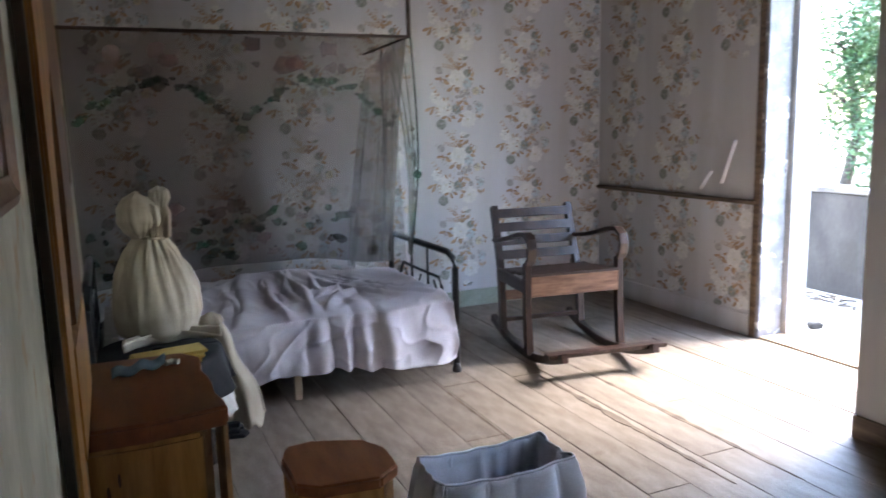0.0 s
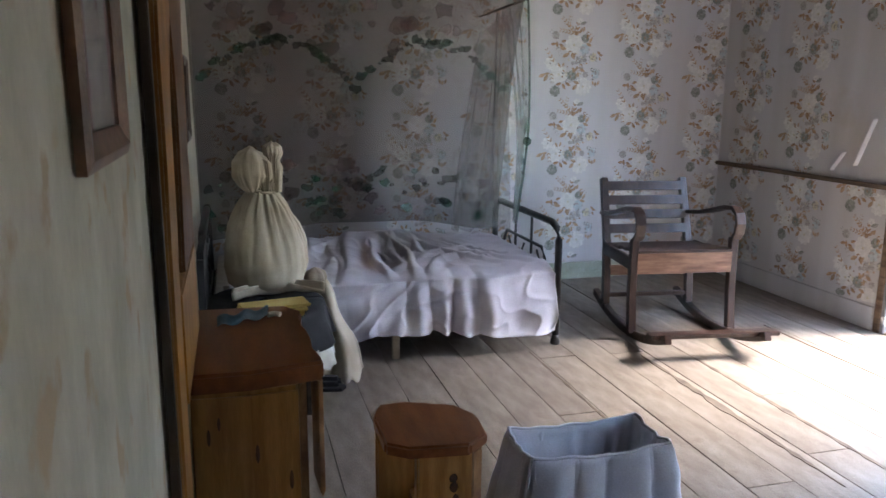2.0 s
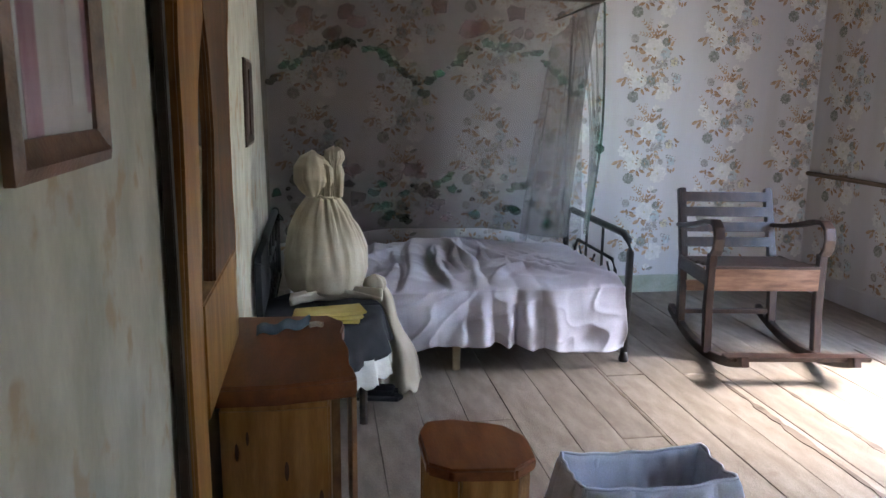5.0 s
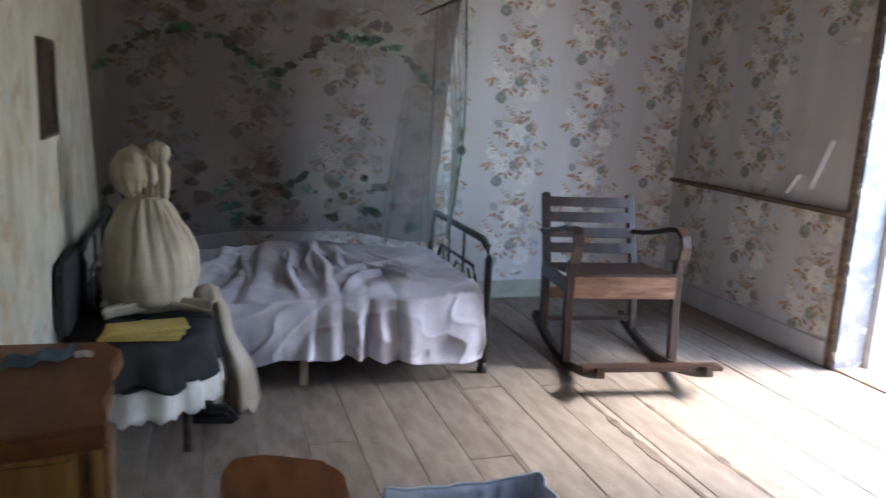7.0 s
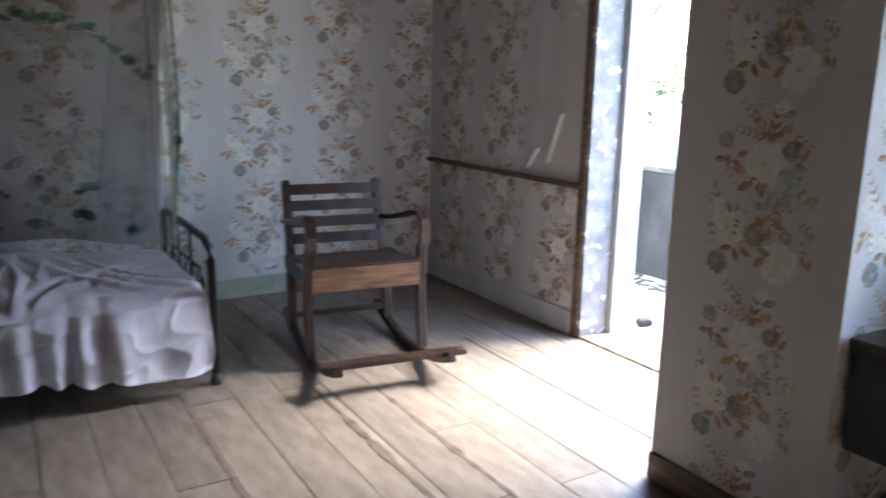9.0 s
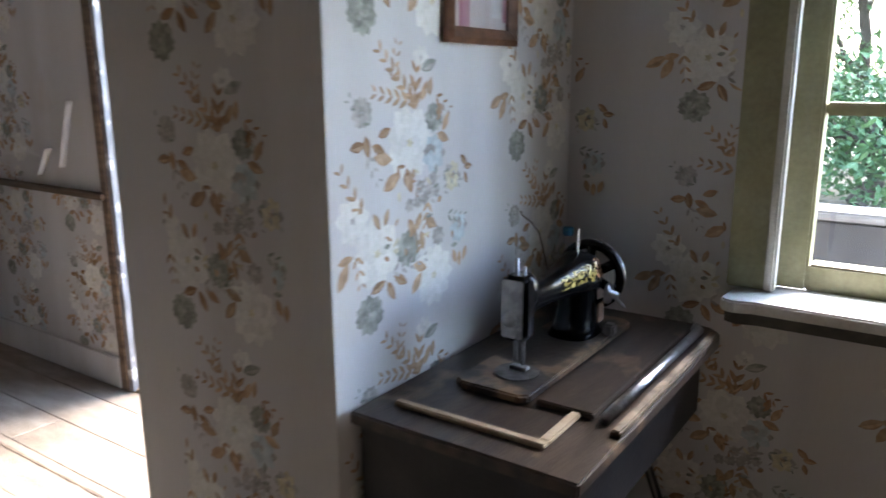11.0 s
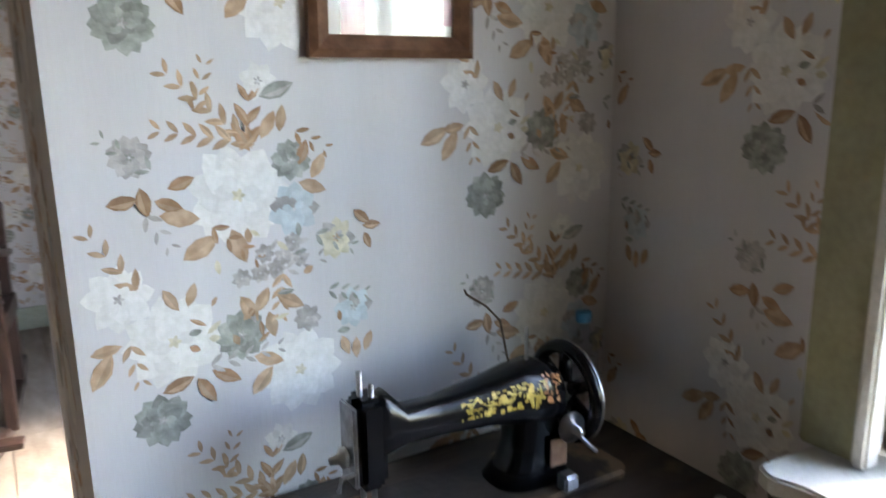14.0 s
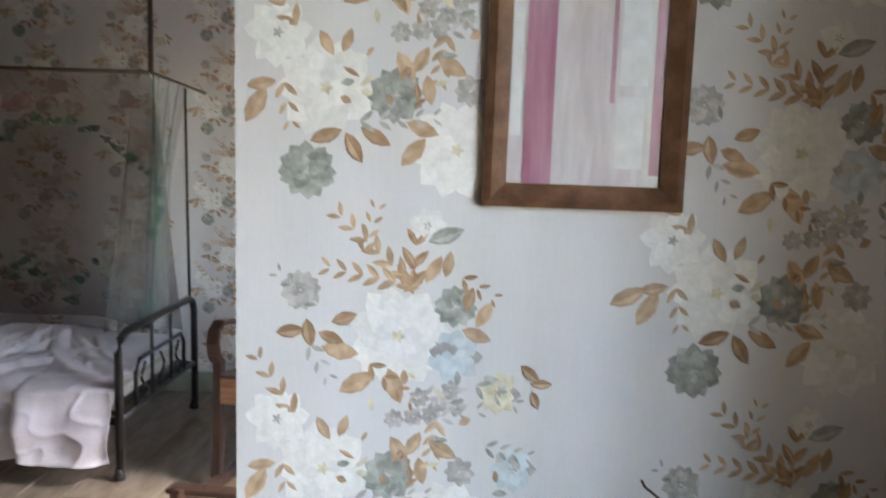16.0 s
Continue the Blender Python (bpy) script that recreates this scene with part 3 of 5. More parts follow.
def net_fall(u, v):
    x = 1.88 + 0.16 * v * (u - 1) + 0.22 * u
    y = 4.86 + 0.075 * math.sin(u * 26 + 3 * v + 2 * math.sin(u * 9)) * (0.3 + v) + 0.04 * v
    return (x, y, 1.98 - 0.15 * (1 - u) - v * (1.42 - 0.15 * (1 - u)))


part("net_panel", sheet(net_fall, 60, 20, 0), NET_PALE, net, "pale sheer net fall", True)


def net_blot(bm, u, v, r, seed, side=False):
    rnd = random.Random(seed)
    f = net_side if side else net_back
    off = Vector((0.006, -0.006, 0))
    ring = []
    for k in range(9):
        a = k * 2 * math.pi / 9
        rr = r * rnd.uniform(0.5, 1.15)
        uu, vv = u + math.cos(a) * rr / (0.52 if side else 1.97), v + math.sin(a) * rr * 0.75 / 1.45
        ring.append(bm.verts.new(Vector(f(min(max(uu, 0), 1), min(max(vv, 0), 1))) + off))
    bm.faces.new(ring)


gb, pb = bmesh.new(), bmesh.new()
rn = random.Random(3)
for k in range(70):
    s = k / 69
    ph = s * 3.0
    v0 = 0.38 - 0.20 * abs(math.sin(s * 2 * math.pi + 0.15)) ** 0.8 + rn.uniform(-0.018, 0.018)
    net_blot(gb, 0.02 + 0.96 * s, v0, rn.uniform(0.014, 0.042), k)
for k in range(60):
    net_blot(gb, rn.uniform(0.02, 0.98), rn.uniform(0.74, 0.97), rn.uniform(0.015, 0.05), 100 + k)
for k in range(46):
    net_blot(pb, rn.uniform(0.02, 0.98), rn.choice((rn.uniform(0.03, 0.22), rn.uniform(0.7, 0.97))), rn.uniform(0.03, 0.08), 200 + k)
for k in range(16):
    net_blot(gb, rn.uniform(0.1, 0.6), rn.uniform(0.36, 0.60), rn.uniform(0.02, 0.05), 300 + k, True)
for k in range(8):
    net_blot(pb, rn.uniform(0.0, 0.3), rn.uniform(0.64, 0.8), rn.uniform(0.03, 0.05), 340 + k, True)
tagged(part("green_print", gb, NET_GREEN, net, "faded green leaf print"), kind="stuff")
tagged(part("pink_print", pb, NET_PINK, net, "faded pink flower print"), kind="stuff")
part("edge_cord", tube([net_side(0, k / 12) for k in range(13)], 0.007, 6), NET_GREEN, net, "green edging cord", True)
part("knot", lathe([(0.006, -0.03), (0.026, -0.012), (0.028, 0.012), (0.006, 0.03)], 10, m=Matrix.Translation((2.11, 4.575, 1.165))), NET_GREEN, net, "", True)

# ---- rocking chair ----
chair = thing("rocking_chair", "dark wooden slatted rocking chair with curved arms", "chair")
CM = Matrix.Translation((2.925, 4.03, 0)) @ Matrix.Rotation(radians(-8), 4, 'Z')


def cpart(name, bm, mat, label="", smooth=False, parent=None):
    bmesh.ops.transform(bm, matrix=CM, verts=bm.verts)
    return part(name, bm, mat, parent or chair, label, smooth)


def strip(pts, w, t):
    """A flat bar of width w along x swept along points in y, z."""
    bm = bmesh.new()
    rings = []
    for i, (x, y, z) in enumerate(pts):
        a = Vector(pts[max(i - 1, 0)])
        c = Vector(pts[min(i + 1, len(pts) - 1)])
        d = (c - a).normalized()
        nrm = Vector((0, -d.z, d.y))
        p = Vector((x, y, z))
        rings.append([bm.verts.new(p + Vector((sx * w / 2, 0, 0)) + nrm * sz * t / 2) for sx, sz in ((-1, -1), (1, -1), (1, 1), (-1, 1))])
    for a, c in zip(rings, rings[1:]):
        for k in range(4):
            bm.faces.new((a[k], a[(k + 1) % 4], c[(k + 1) % 4], c[k]))
    bm.faces.new(rings[0][::-1])
    bm.faces.new(rings[-1])
    bmesh.ops.recalc_face_normals(bm, faces=bm.faces)
    bmesh.ops.bevel(bm, geom=[e for e in bm.edges if e.calc_face_angle(0) > 0.8], offset=0.004, segments=2, affect='EDGES')
    return bm


for sx in (-0.315, 0.315):
    rock = [(sx * 0.92, y, 0.022 + 0.13 * ((y - 0.16) / 0.66) ** 2) for y in [-0.50 + 0.1 * k for k in range(13)]]
    cpart("rocker", strip(rock, 0.04, 0.052), CHAIRWOOD)
    cpart("front_leg", strip([(sx, -0.03, 0.045), (sx, 0.0, 0.3), (sx * 0.99, 0.0, 0.615)], 0.045, 0.05), CHAIRWOOD)
    cpart("back_post", strip([(sx * 0.93, 0.50, 0.04), (sx * 0.92, 0.52, 0.3), (sx * 0.90, 0.56, 0.5), (sx * 0.88, 0.70, 0.90)], 0.045, 0.05), CHAIRWOOD)
    arm = [(sx * 0.95, 0.60, 0.68), (sx * 0.97, 0.42, 0.705), (sx * 0.98, 0.25, 0.745), (sx * 0.98, 0.10, 0.785), (sx * 0.98, 0.0, 0.795), (sx * 0.98, -0.055, 0.765), (sx * 0.98, -0.075, 0.71), (sx * 0.98, -0.06, 0.65), (sx * 0.98, -0.03, 0.615)]
    cpart("arm", strip(arm, 0.06, 0.026), CHAIRWOOD, "", False)
    cpart("side_rail", box(sx - 0.012, sx + 0.012, 0.0, 0.52, 0.42, 0.50, 0.004), CHAIRWOOD)
cpart("apron", box(-0.30, 0.30, -0.028, -0.006, 0.405, 0.535, 0.004), CHAIRRED, "reddish brown front apron board")
cpart("back_apron", box(-0.28, 0.28, 0.50, 0.52, 0.27, 0.34, 0.004), CHAIRRED)
for k in range(5):
    y0 = 0.0 + k * 0.105
    cpart("seat_slat", box(-0.30, 0.30, y0 - 0.03, y0 + 0.066, 0.53 - 0.012 * k, 0.548 - 0.012 * k, 0.004), CHAIRWOOD)
for k in range(4):
    zz = 0.575 + k * 0.092
    yy = 0.565 + (zz - 0.5) * 0.35
    cpart("back_slat", box(-0.285, 0.285, -0.009, 0.009, -0.031, 0.031, 0.004, m=Matrix.Translation((0, yy - 0.024, zz)) @ Matrix.Rotation(radians(-19), 4, 'X')), CHAIRWOOD)
cpart("foot_board", box(-0.36, 0.40, -0.44, -0.36, 0.132, 0.155, 0.004), CHAIRWOOD)
cpart("stretcher", box(-0.30, 0.30, 0.50, 0.53, 0.12, 0.15, 0.004), CHAIRWOOD)

# ---- vanity ----
van = thing("vanity_table", "rustic varnished pine dressing table with live edges", "dressing table")


def live(y0, y1, amp, n, seed):
    return [(amp * noise.noise(Vector((y0 + (y1 - y0) * k / n, seed, 0.3)) * 4), y0 + (y1 - y0) * k / n) for k in range(n + 1)]


VM = Matrix.Translation((0.2, 1.85, 0)) @ Matrix.Diagonal((0.64, 0.70, 1.5, 1)) @ Matrix.Translation((-0.07, -2.56, 0))


def vpart(name, bm, mat, parent, label=""):
    bmesh.ops.transform(bm, matrix=VM, verts=bm.verts)
    return part(name, bm, mat, parent, label)


top = [(0.07, 2.56), (0.30, 2.555)] + [(0.545 + a, y) for a, y in live(2.60, 3.24, 0.05, 14, 1.0)] + [(0.48, 3.34), (0.07, 3.36)]
vpart("tabletop", slab(top, 0.515, 0.548, 0.006), PINE_TOP, van, "dark brown stained top")
vpart("edge_strip", slab([(0.555, 2.62), (0.575, 2.63), (0.57, 2.80), (0.545, 2.80)], 0.30, 0.514, 0.006), BARK, van, "rough bark edge")
for y0 in (2.58, 3.10):
    cab = vpart("pedestal", slab([(0.085, y0), (0.30, y0 - 0.012), (0.475, y0), (0.485, y0 + 0.11), (0.475, y0 + 0.22), (0.085, y0 + 0.22)], 0.0, 0.513, 0.008), PINE, van, "varnished pine pedestal")
    kn = random.Random(int(y0 * 100))
    for k in range(9):
        vpart("knot", lathe([(0.004, 0), (kn.uniform(0.006, 0.011), 0.001), (0.004, 0.002)], 10, m=Matrix.Translation((kn.uniform(0.12, 0.44), y0 - 0.0125, kn.uniform(0.05, 0.47))) @ Matrix.Rotation(radians(90), 4, 'X') @ Matrix.Diagonal((0.8, 1.6, 1, 1))), KNOT, cab)
vpart("side_board", slab([(0.478, 2.64), (0.515, 2.66), (0.50, 2.80), (0.478, 2.78)], 0.0, 0.512, 0.01), BARK, van)


FLAT = Matrix(((0, 0, 1, 0), (1, 0, 0, 0), (0, 1, 0, 0), (0, 0, 0, 1)))


def smooth_edge(knots, n=30):
    """Rounded edge line through a few (y, z) knots, bottom to top."""
    out = []
    for k in range(n + 1):
        z = knots[0][1] + (knots[-1][1] - knots[0][1]) * k / n
        i = 0
        while i < len(knots) - 2 and z > knots[i + 1][1]:
            i += 1
        (ya, za), (yb, zb) = knots[i], knots[i + 1]
        f = min(1, max(0, (z - za) / (zb - za)))
        f = f * f * (3 - 2 * f)
        out.append((ya + (yb - ya) * f, z))
    return out


def board(left, right, x0, x1):
    return slab(smooth_edge(left) + smooth_edge(right)[::-1], x0, x1, 0.006, FLAT)


OUTER = [(2.24, 0.78), (2.245, 0.9), (2.295, 1.085), (2.268, 1.22), (2.268, 1.34), (2.28, 1.47), (2.29, 1.58), (2.34, 1.70), (2.26, 1.88), (2.32, 2.1)]
mir = part("mirror_frame", board([(1.50, 0.02), (1.50, 0.99), (1.52, 1.20), (1.54, 1.33), (1.545, 1.42), (1.537, 1.52), (1.555, 1.62), (1.52, 1.85), (1.55, 2.1)], [(1.67, 0.02), (1.654, 0.94), (1.662, 1.09), (1.70, 1.20), (1.708, 1.30), (1.722, 1.41), (1.755, 1.51), (1.845, 1.59), (1.858, 1.62), (1.86, 2.1)], 0.20, 0.22), PINE, van, "live-edge pine mirror frame")
# right post, a darker brown than the left one
part("frame_post", board([(1.86, 0.84), (1.86, 1.07), (1.884, 1.16), (1.914, 1.27), (1.936, 1.38), (1.927, 1.48), (1.909, 1.57), (1.862, 1.62), (1.862, 2.1)], [(y - 0.022, max(z, 0.84)) for y, z in OUTER], 0.20, 0.2185), BROWNPINE, mir, "darker brown live-edge post")
part("edge_strip", board([(y - 0.02, z) for y, z in OUTER], OUTER, 0.20, 0.218), PINE, mir)
part("backing", box(0.1955, 0.199, 1.49, 2.26, 0.06, 2.1, 0.001), DARKFRAME, mir)
part("frame_side", box(0.1955, 0.212, 1.468, 1.495, 0.06, 2.1, 0.002), DARKFRAME, mir)
part("lower_board", box(0.20, 0.2225, 1.665, 2.22, 0.825, 1.065, 0.004), PINE, mir)
part("mirror_glass", box(0.20, 0.205, 1.64, 1.96, 1.066, 1.66), MIRROR, mir, "old mirror glass")

# things on the vanity
brush = thing("blue_cloth_roll", "small blue patterned cloth roll on the dressing table", "cloth")
def bluefold(u, v):
    return (0.27 + 0.14 * u, 2.20 + 0.05 * v + 0.07 * u, 0.830 + 0.02 * math.sin(v * 3.1) + 0.006 * math.sin(14 * u))
part("cloth", sheet(bluefold, 16, 8, 0.006), BLUECLOTH, brush, "", True)
part("fringe", tube([(0.41, 2.28, 0.83), (0.43, 2.29, 0.83), (0.445, 2.28, 0.829)], 0.009, 6), LACE, brush, "pale fringe")

# ---- stool ----
stool = thing("pine_stool", "small varnished pine stool with brown stained seat", "stool")
so = [(0.735, 2.20), (0.80, 2.15), (0.985, 2.13), (1.06, 2.19), (1.07, 2.34), (1.02, 2.43), (0.86, 2.50), (0.77, 2.49), (0.735, 2.40)]
part("seat", slab(so, 0.385, 0.425, 0.008), PINE_TOP, stool, "dark brown stained seat")
pan = part("panel", slab([(0.83, 2.175), (1.0, 2.16), (1.01, 2.20), (0.83, 2.215)], 0.0, 0.384, 0.006), PINE, stool)
part("panel", slab([(0.75, 2.43), (0.98, 2.41), (0.98, 2.44), (0.75, 2.46)], 0.0, 0.384, 0.006), PINE, stool)
part("stretcher", slab([(0.86, 2.21), (0.95, 2.205), (0.95, 2.41), (0.86, 2.42)], 0.10, 0.14, 0.004), PINE, stool)
part("side_edge", slab([(1.002, 2.165), (1.045, 2.19), (1.04, 2.26), (1.01, 2.26)], 0.0, 0.384, 0.008), BARK, stool)
for kx, kz, kr in ((0.945, 0.30, 0.016), (0.95, 0.27, 0.02), (0.955, 0.235, 0.014), (0.88, 0.2, 0.008), (0.97, 0.33, 0.008)):
    part("knot", lathe([(0.004, 0), (kr, 0.001), (0.004, 0.002)], 10, m=Matrix.Translation((kx, 2.1655, kz)) @ Matrix.Rotation(radians(90), 4, 'X')), KNOT, pan)

# ---- lined basket ----
bas = thing("lined_basket", "open basket lined with grey blue gathered cloth", "basket")


def liner(low, rim, z_top, fold_low, seed):
    """Cloth round a rectangle, from the floor end (v 0) to the rim (v 1)."""
    cs = [(-1, -1), (1, -1), (1, 1), (-1, 1), (-1, -1)]

    def f(u, v):
        a = u * 4
        k = int(min(a, 3.999))
        w = a - k
        cx = cs[k][0] * (1 - w) + cs[k + 1][0] * w
        cy = cs[k][1] * (1 - w) + cs[k + 1][1] * w
        r = (cx * cx + cy * cy) ** 0.5
        q = 1 - 0.10 * max(0, r - 1.25)
        s = (low + (rim - low) * v) * q
        ph = u * 46 + 5 * noise.noise(Vector((u * 7, 0, seed)))
        fold = (abs(math.sin(ph)) ** 0.7 - 0.5) * fold_low * (1 - v) ** 0.35 + 0.012 * noise.noise(Vector((u * 20, v * 3, seed)))
        sag = -0.018 * math.sin(math.pi * w) * v + 0.006 * noise.noise(Vector((u * 23, 0, 4))) * v
        return (1.435 + cx * (0.243 * s + fold), 2.248 + cy * (0.116 * s + fold), 0.012 + v * z_top + sag)
    return f


part("outer_cloth", sheet(liner(1.2, 1.02, 0.335, 0.055, 2), 280, 16, 0.003), BASKET, bas, "gathered grey blue cloth", True)
part("inner_cloth", sheet(liner(0.72, 0.985, 0.332, 0.03, 6), 200, 12, 0.003), BASKET, bas, "", True)
rim = liner(1.003, 1.003, 0.335, 0, 2)
part("rim", tube([rim(k / 120, 1) for k in range(120)], 0.0055, 8, closed=True), BASKET, bas, "", True)
part("bottom", box(1.27, 1.60, 2.17, 2.33, 0.0, 0.012), BASKET, bas)

# ---- seat under the bundle, and the bundle ----
seat = thing("draped_chair", "low chair draped with black cloth and lace", "chair")
def drape(u, v):
    a = u * 2 * math.pi
    r = 0.02 + 0.25 * min(1, v * 1.7)
    z = 0.50 - 0.008 * v - max(0, v - 0.58) * (0.42 + 0.05 * math.sin(a * 5))
    rr = r + max(0, v - 0.58) * 0.09 * (1 + 0.8 * math.sin(a * 9))
    return (0.44 + rr * math.cos(a) * 1.05, 3.66 + rr * math.sin(a) * 1.25, z)
part("black_drape", sheet(drape, 64, 18, 0.004), BLACKCLOTH, seat, "black cloth drape", True)
def lace(u, v):
    a = u * 2 * math.pi
    return (0.44 + (0.295 + 0.02 * math.sin(a * 14)) * math.cos(a) * (1 + 0.08 * v), 3.66 + (0.35 + 0.02 * math.sin(a * 14)) * math.sin(a) * (1 + 0.08 * v), 0.315 - 0.12 * v + 0.012 * math.sin(a * 30) * v)
part("lace_edge", sheet(lace, 96, 5, 0.003), LACE, seat, "white lace edging", True)
for xx, yy in ((0.26, 3.44), (0.62, 3.44), (0.26, 3.9), (0.62, 3.9)):
    part("leg", tube([(xx, yy, 0), (xx, yy, 0.47)], 0.02, 8), TABLEWOOD, seat)
part("backrest", box(0.16, 0.19, 3.44, 3.92, 0.5, 0.78, 0.03), BLACKCLOTH, seat)

bun = thing("cloth_bundle", "stuffed cream muslin bundle tied at the top", "cloth bundle")
def gathered(profile, centre, squash, seed, amp, sides=110):
    """A stuffed cloth shape with irregular pleats that die out where it is full."""
    b = bmesh.new()
    fine = []
    for (r0, z0, p0), (r1, z1, p1) in zip(profile, profile[1:]):
        for k in range(5):
            f = k / 5
            fine.append((r0 + (r1 - r0) * f, z0 + (z1 - z0) * f, p0 + (p1 - p0) * f))
    fine.append(profile[-1])
    rings = []
    for r, z, pl in fine:
        ring = []
        for k in range(sides):
            a = 2 * math.pi * k / sides
            c, s = math.cos(a), math.sin(a)
            n1 = abs(noise.noise(Vector((c * 2.3 + z * 1.5, s * 2.3, z * 1.2 + seed))))
            n2 = noise.noise(Vector((c * 1.3, s * 1.3, z * 3 + seed)))
            n3 = abs(noise.noise(Vector((c * 5.5, s * 5.5 + z * 2, z * 2.0 + seed))))
            rr = r * (1 - amp * pl * (1 - min(1, n1 * 3.5)) - 0.5 * amp * pl * (1 - min(1, n3 * 3)) + 0.10 * n2)
            ring.append(b.verts.new((centre[0] + rr * c * squash, centre[1] + rr * s, centre[2] + z + 0.02 * n2 * (1 if z > 0.05 else 0))))
        rings.append(ring)
    for a, c in zip(rings, rings[1:]):
        for k in range(sides):
            b.faces.new((a[k], a[(k + 1) % sides], c[(k + 1) % sides], c[k]))
    b.faces.new(rings[0][::-1])
    b.faces.new(rings[-1])
    return b


part("sack", gathered([(0.12, 0.0, 0.05), (0.182, 0.05, 0.08), (0.203, 0.13, 0.1), (0.20, 0.23, 0.22), (0.175, 0.33, 0.55), (0.128, 0.42, 1.1), (0.072, 0.49, 1.8)], (0.465, 3.84, 0.505), 1.0, 1.0, 0.2), MUSLIN, bun, "", True)
part("gathered_top", gathered([(0.05, 0.0, 1.6), (0.085, 0.03, 0.8), (0.108, 0.08, 0.3), (0.104, 0.14, 0.2), (0.07, 0.185, 0.3), (0.02, 0.205, 0.3)], (0.42, 3.82, 0.995), 0.95, 5.0, 0.2), MUSLIN, bun, "", True)
part("tie", tube([(0.465 + 0.07 * math.cos(a), 3.84 + 0.07 * math.sin(a), 0.994 + 0.006 * math.sin(2 * a)) for a in [k * 0.393 for k in range(16)]], 0.009, 8, closed=True), MUSLIN, bun, "", True)
part("loose_end", gathered([(0.04, 0.0, 1.4), (0.045, 0.06, 1.5), (0.05, 0.11, 1.5), (0.036, 0.15, 1.3), (0.055, 0.185, 1.0), (0.05, 0.22, 0.8), (0.02, 0.235, 0.6)], (0.515, 3.80, 0.99), 0.9, 9.0, 0.4, 80), MUSLIN, bun, "", True)
part("loose_end", gathered([(0.03, 0.0, 1.2), (0.04, 0.05, 1.4), (0.042, 0.10, 1.4), (0.03, 0.15, 1.2)], (0.475, 3.765, 1.0), 0.7, 3.0, 0.4, 60), MUSLIN, bun, "", True)

sash = thing("muslin_drape", "knotted cream muslin cloth hanging to the floor", "cloth")
def tail(u, v):
    w = 0.045 + 0.10 * v ** 0.8
    x = 0.69 + 0.12 * v + (u - 0.5) * 2 * w + 0.012 * math.sin(v * 11)
    y = 3.84 - 0.04 * math.sin(v * 2) + (0.02 + 0.03 * v) * math.sin(u * 13 + v * 2 + 2 * noise.noise(Vector((u * 3, v * 2, 4)))) + 0.02 * noise.noise(Vector((u * 6, v * 3, 0)))
    return (x, y, 0.56 - 0.46 * v - 0.09 * v * v * (0.5 + noise.noise(Vector((u * 7, 0.4, 2)))) - 0.04 * u * v)
part("hanging_tail", sheet(tail, 36, 26, 0.005), MUSLIN, sash, "", True)
def tail2(u, v):
    return (0.30 + 0.42 * u, 3.62 + 0.10 * math.sin(u * 3) + 0.07 * (v - 0.5), 0.545 + 0.022 * math.sin(v * 9 + u * 4) + 0.015 * u)
part("waist_fold", sheet(tail2, 30, 12, 0.008), MUSLIN, sash, "", True)
part("knot", lathe([(0.01, -0.05), (0.045, -0.03), (0.055, 0.0), (0.045, 0.03), (0.01, 0.05)], 24, m=Matrix.Translation((0.70, 3.80, 0.56)), wobble=0.18, folds=5), MUSLIN, sash, "", True)

yel = thing("folded_yellow_cloth", "folded yellow cloth lying on the draped chair", "cloth")
for k in range(3):
    part("fold", box(-0.15, 0.15, -0.07, 0.07, 0, 0.012, 0.005, m=Matrix.Translation((0.46 + 0.01 * k, 3.42 + 0.012 * k, 0.503 + 0.0125 * k)) @ Matrix.Rotation(radians(8 * k - 6), 4, 'Z')), YELLOW, yel)
shoe = thing("dark_shoe", "dark worn shoe on the floor by the bed", "shoe")
part("sole", slab([(0.60, 3.70), (0.80, 3.66), (0.83, 3.70), (0.80, 3.75), (0.61, 3.77)], 0, 0.018, 0.003), IRON, shoe)
part("upper", slab([(0.61, 3.705), (0.79, 3.668), (0.815, 3.70), (0.79, 3.742), (0.62, 3.762)], 0.0185, 0.07, 0.02), BLACKCLOTH, shoe)


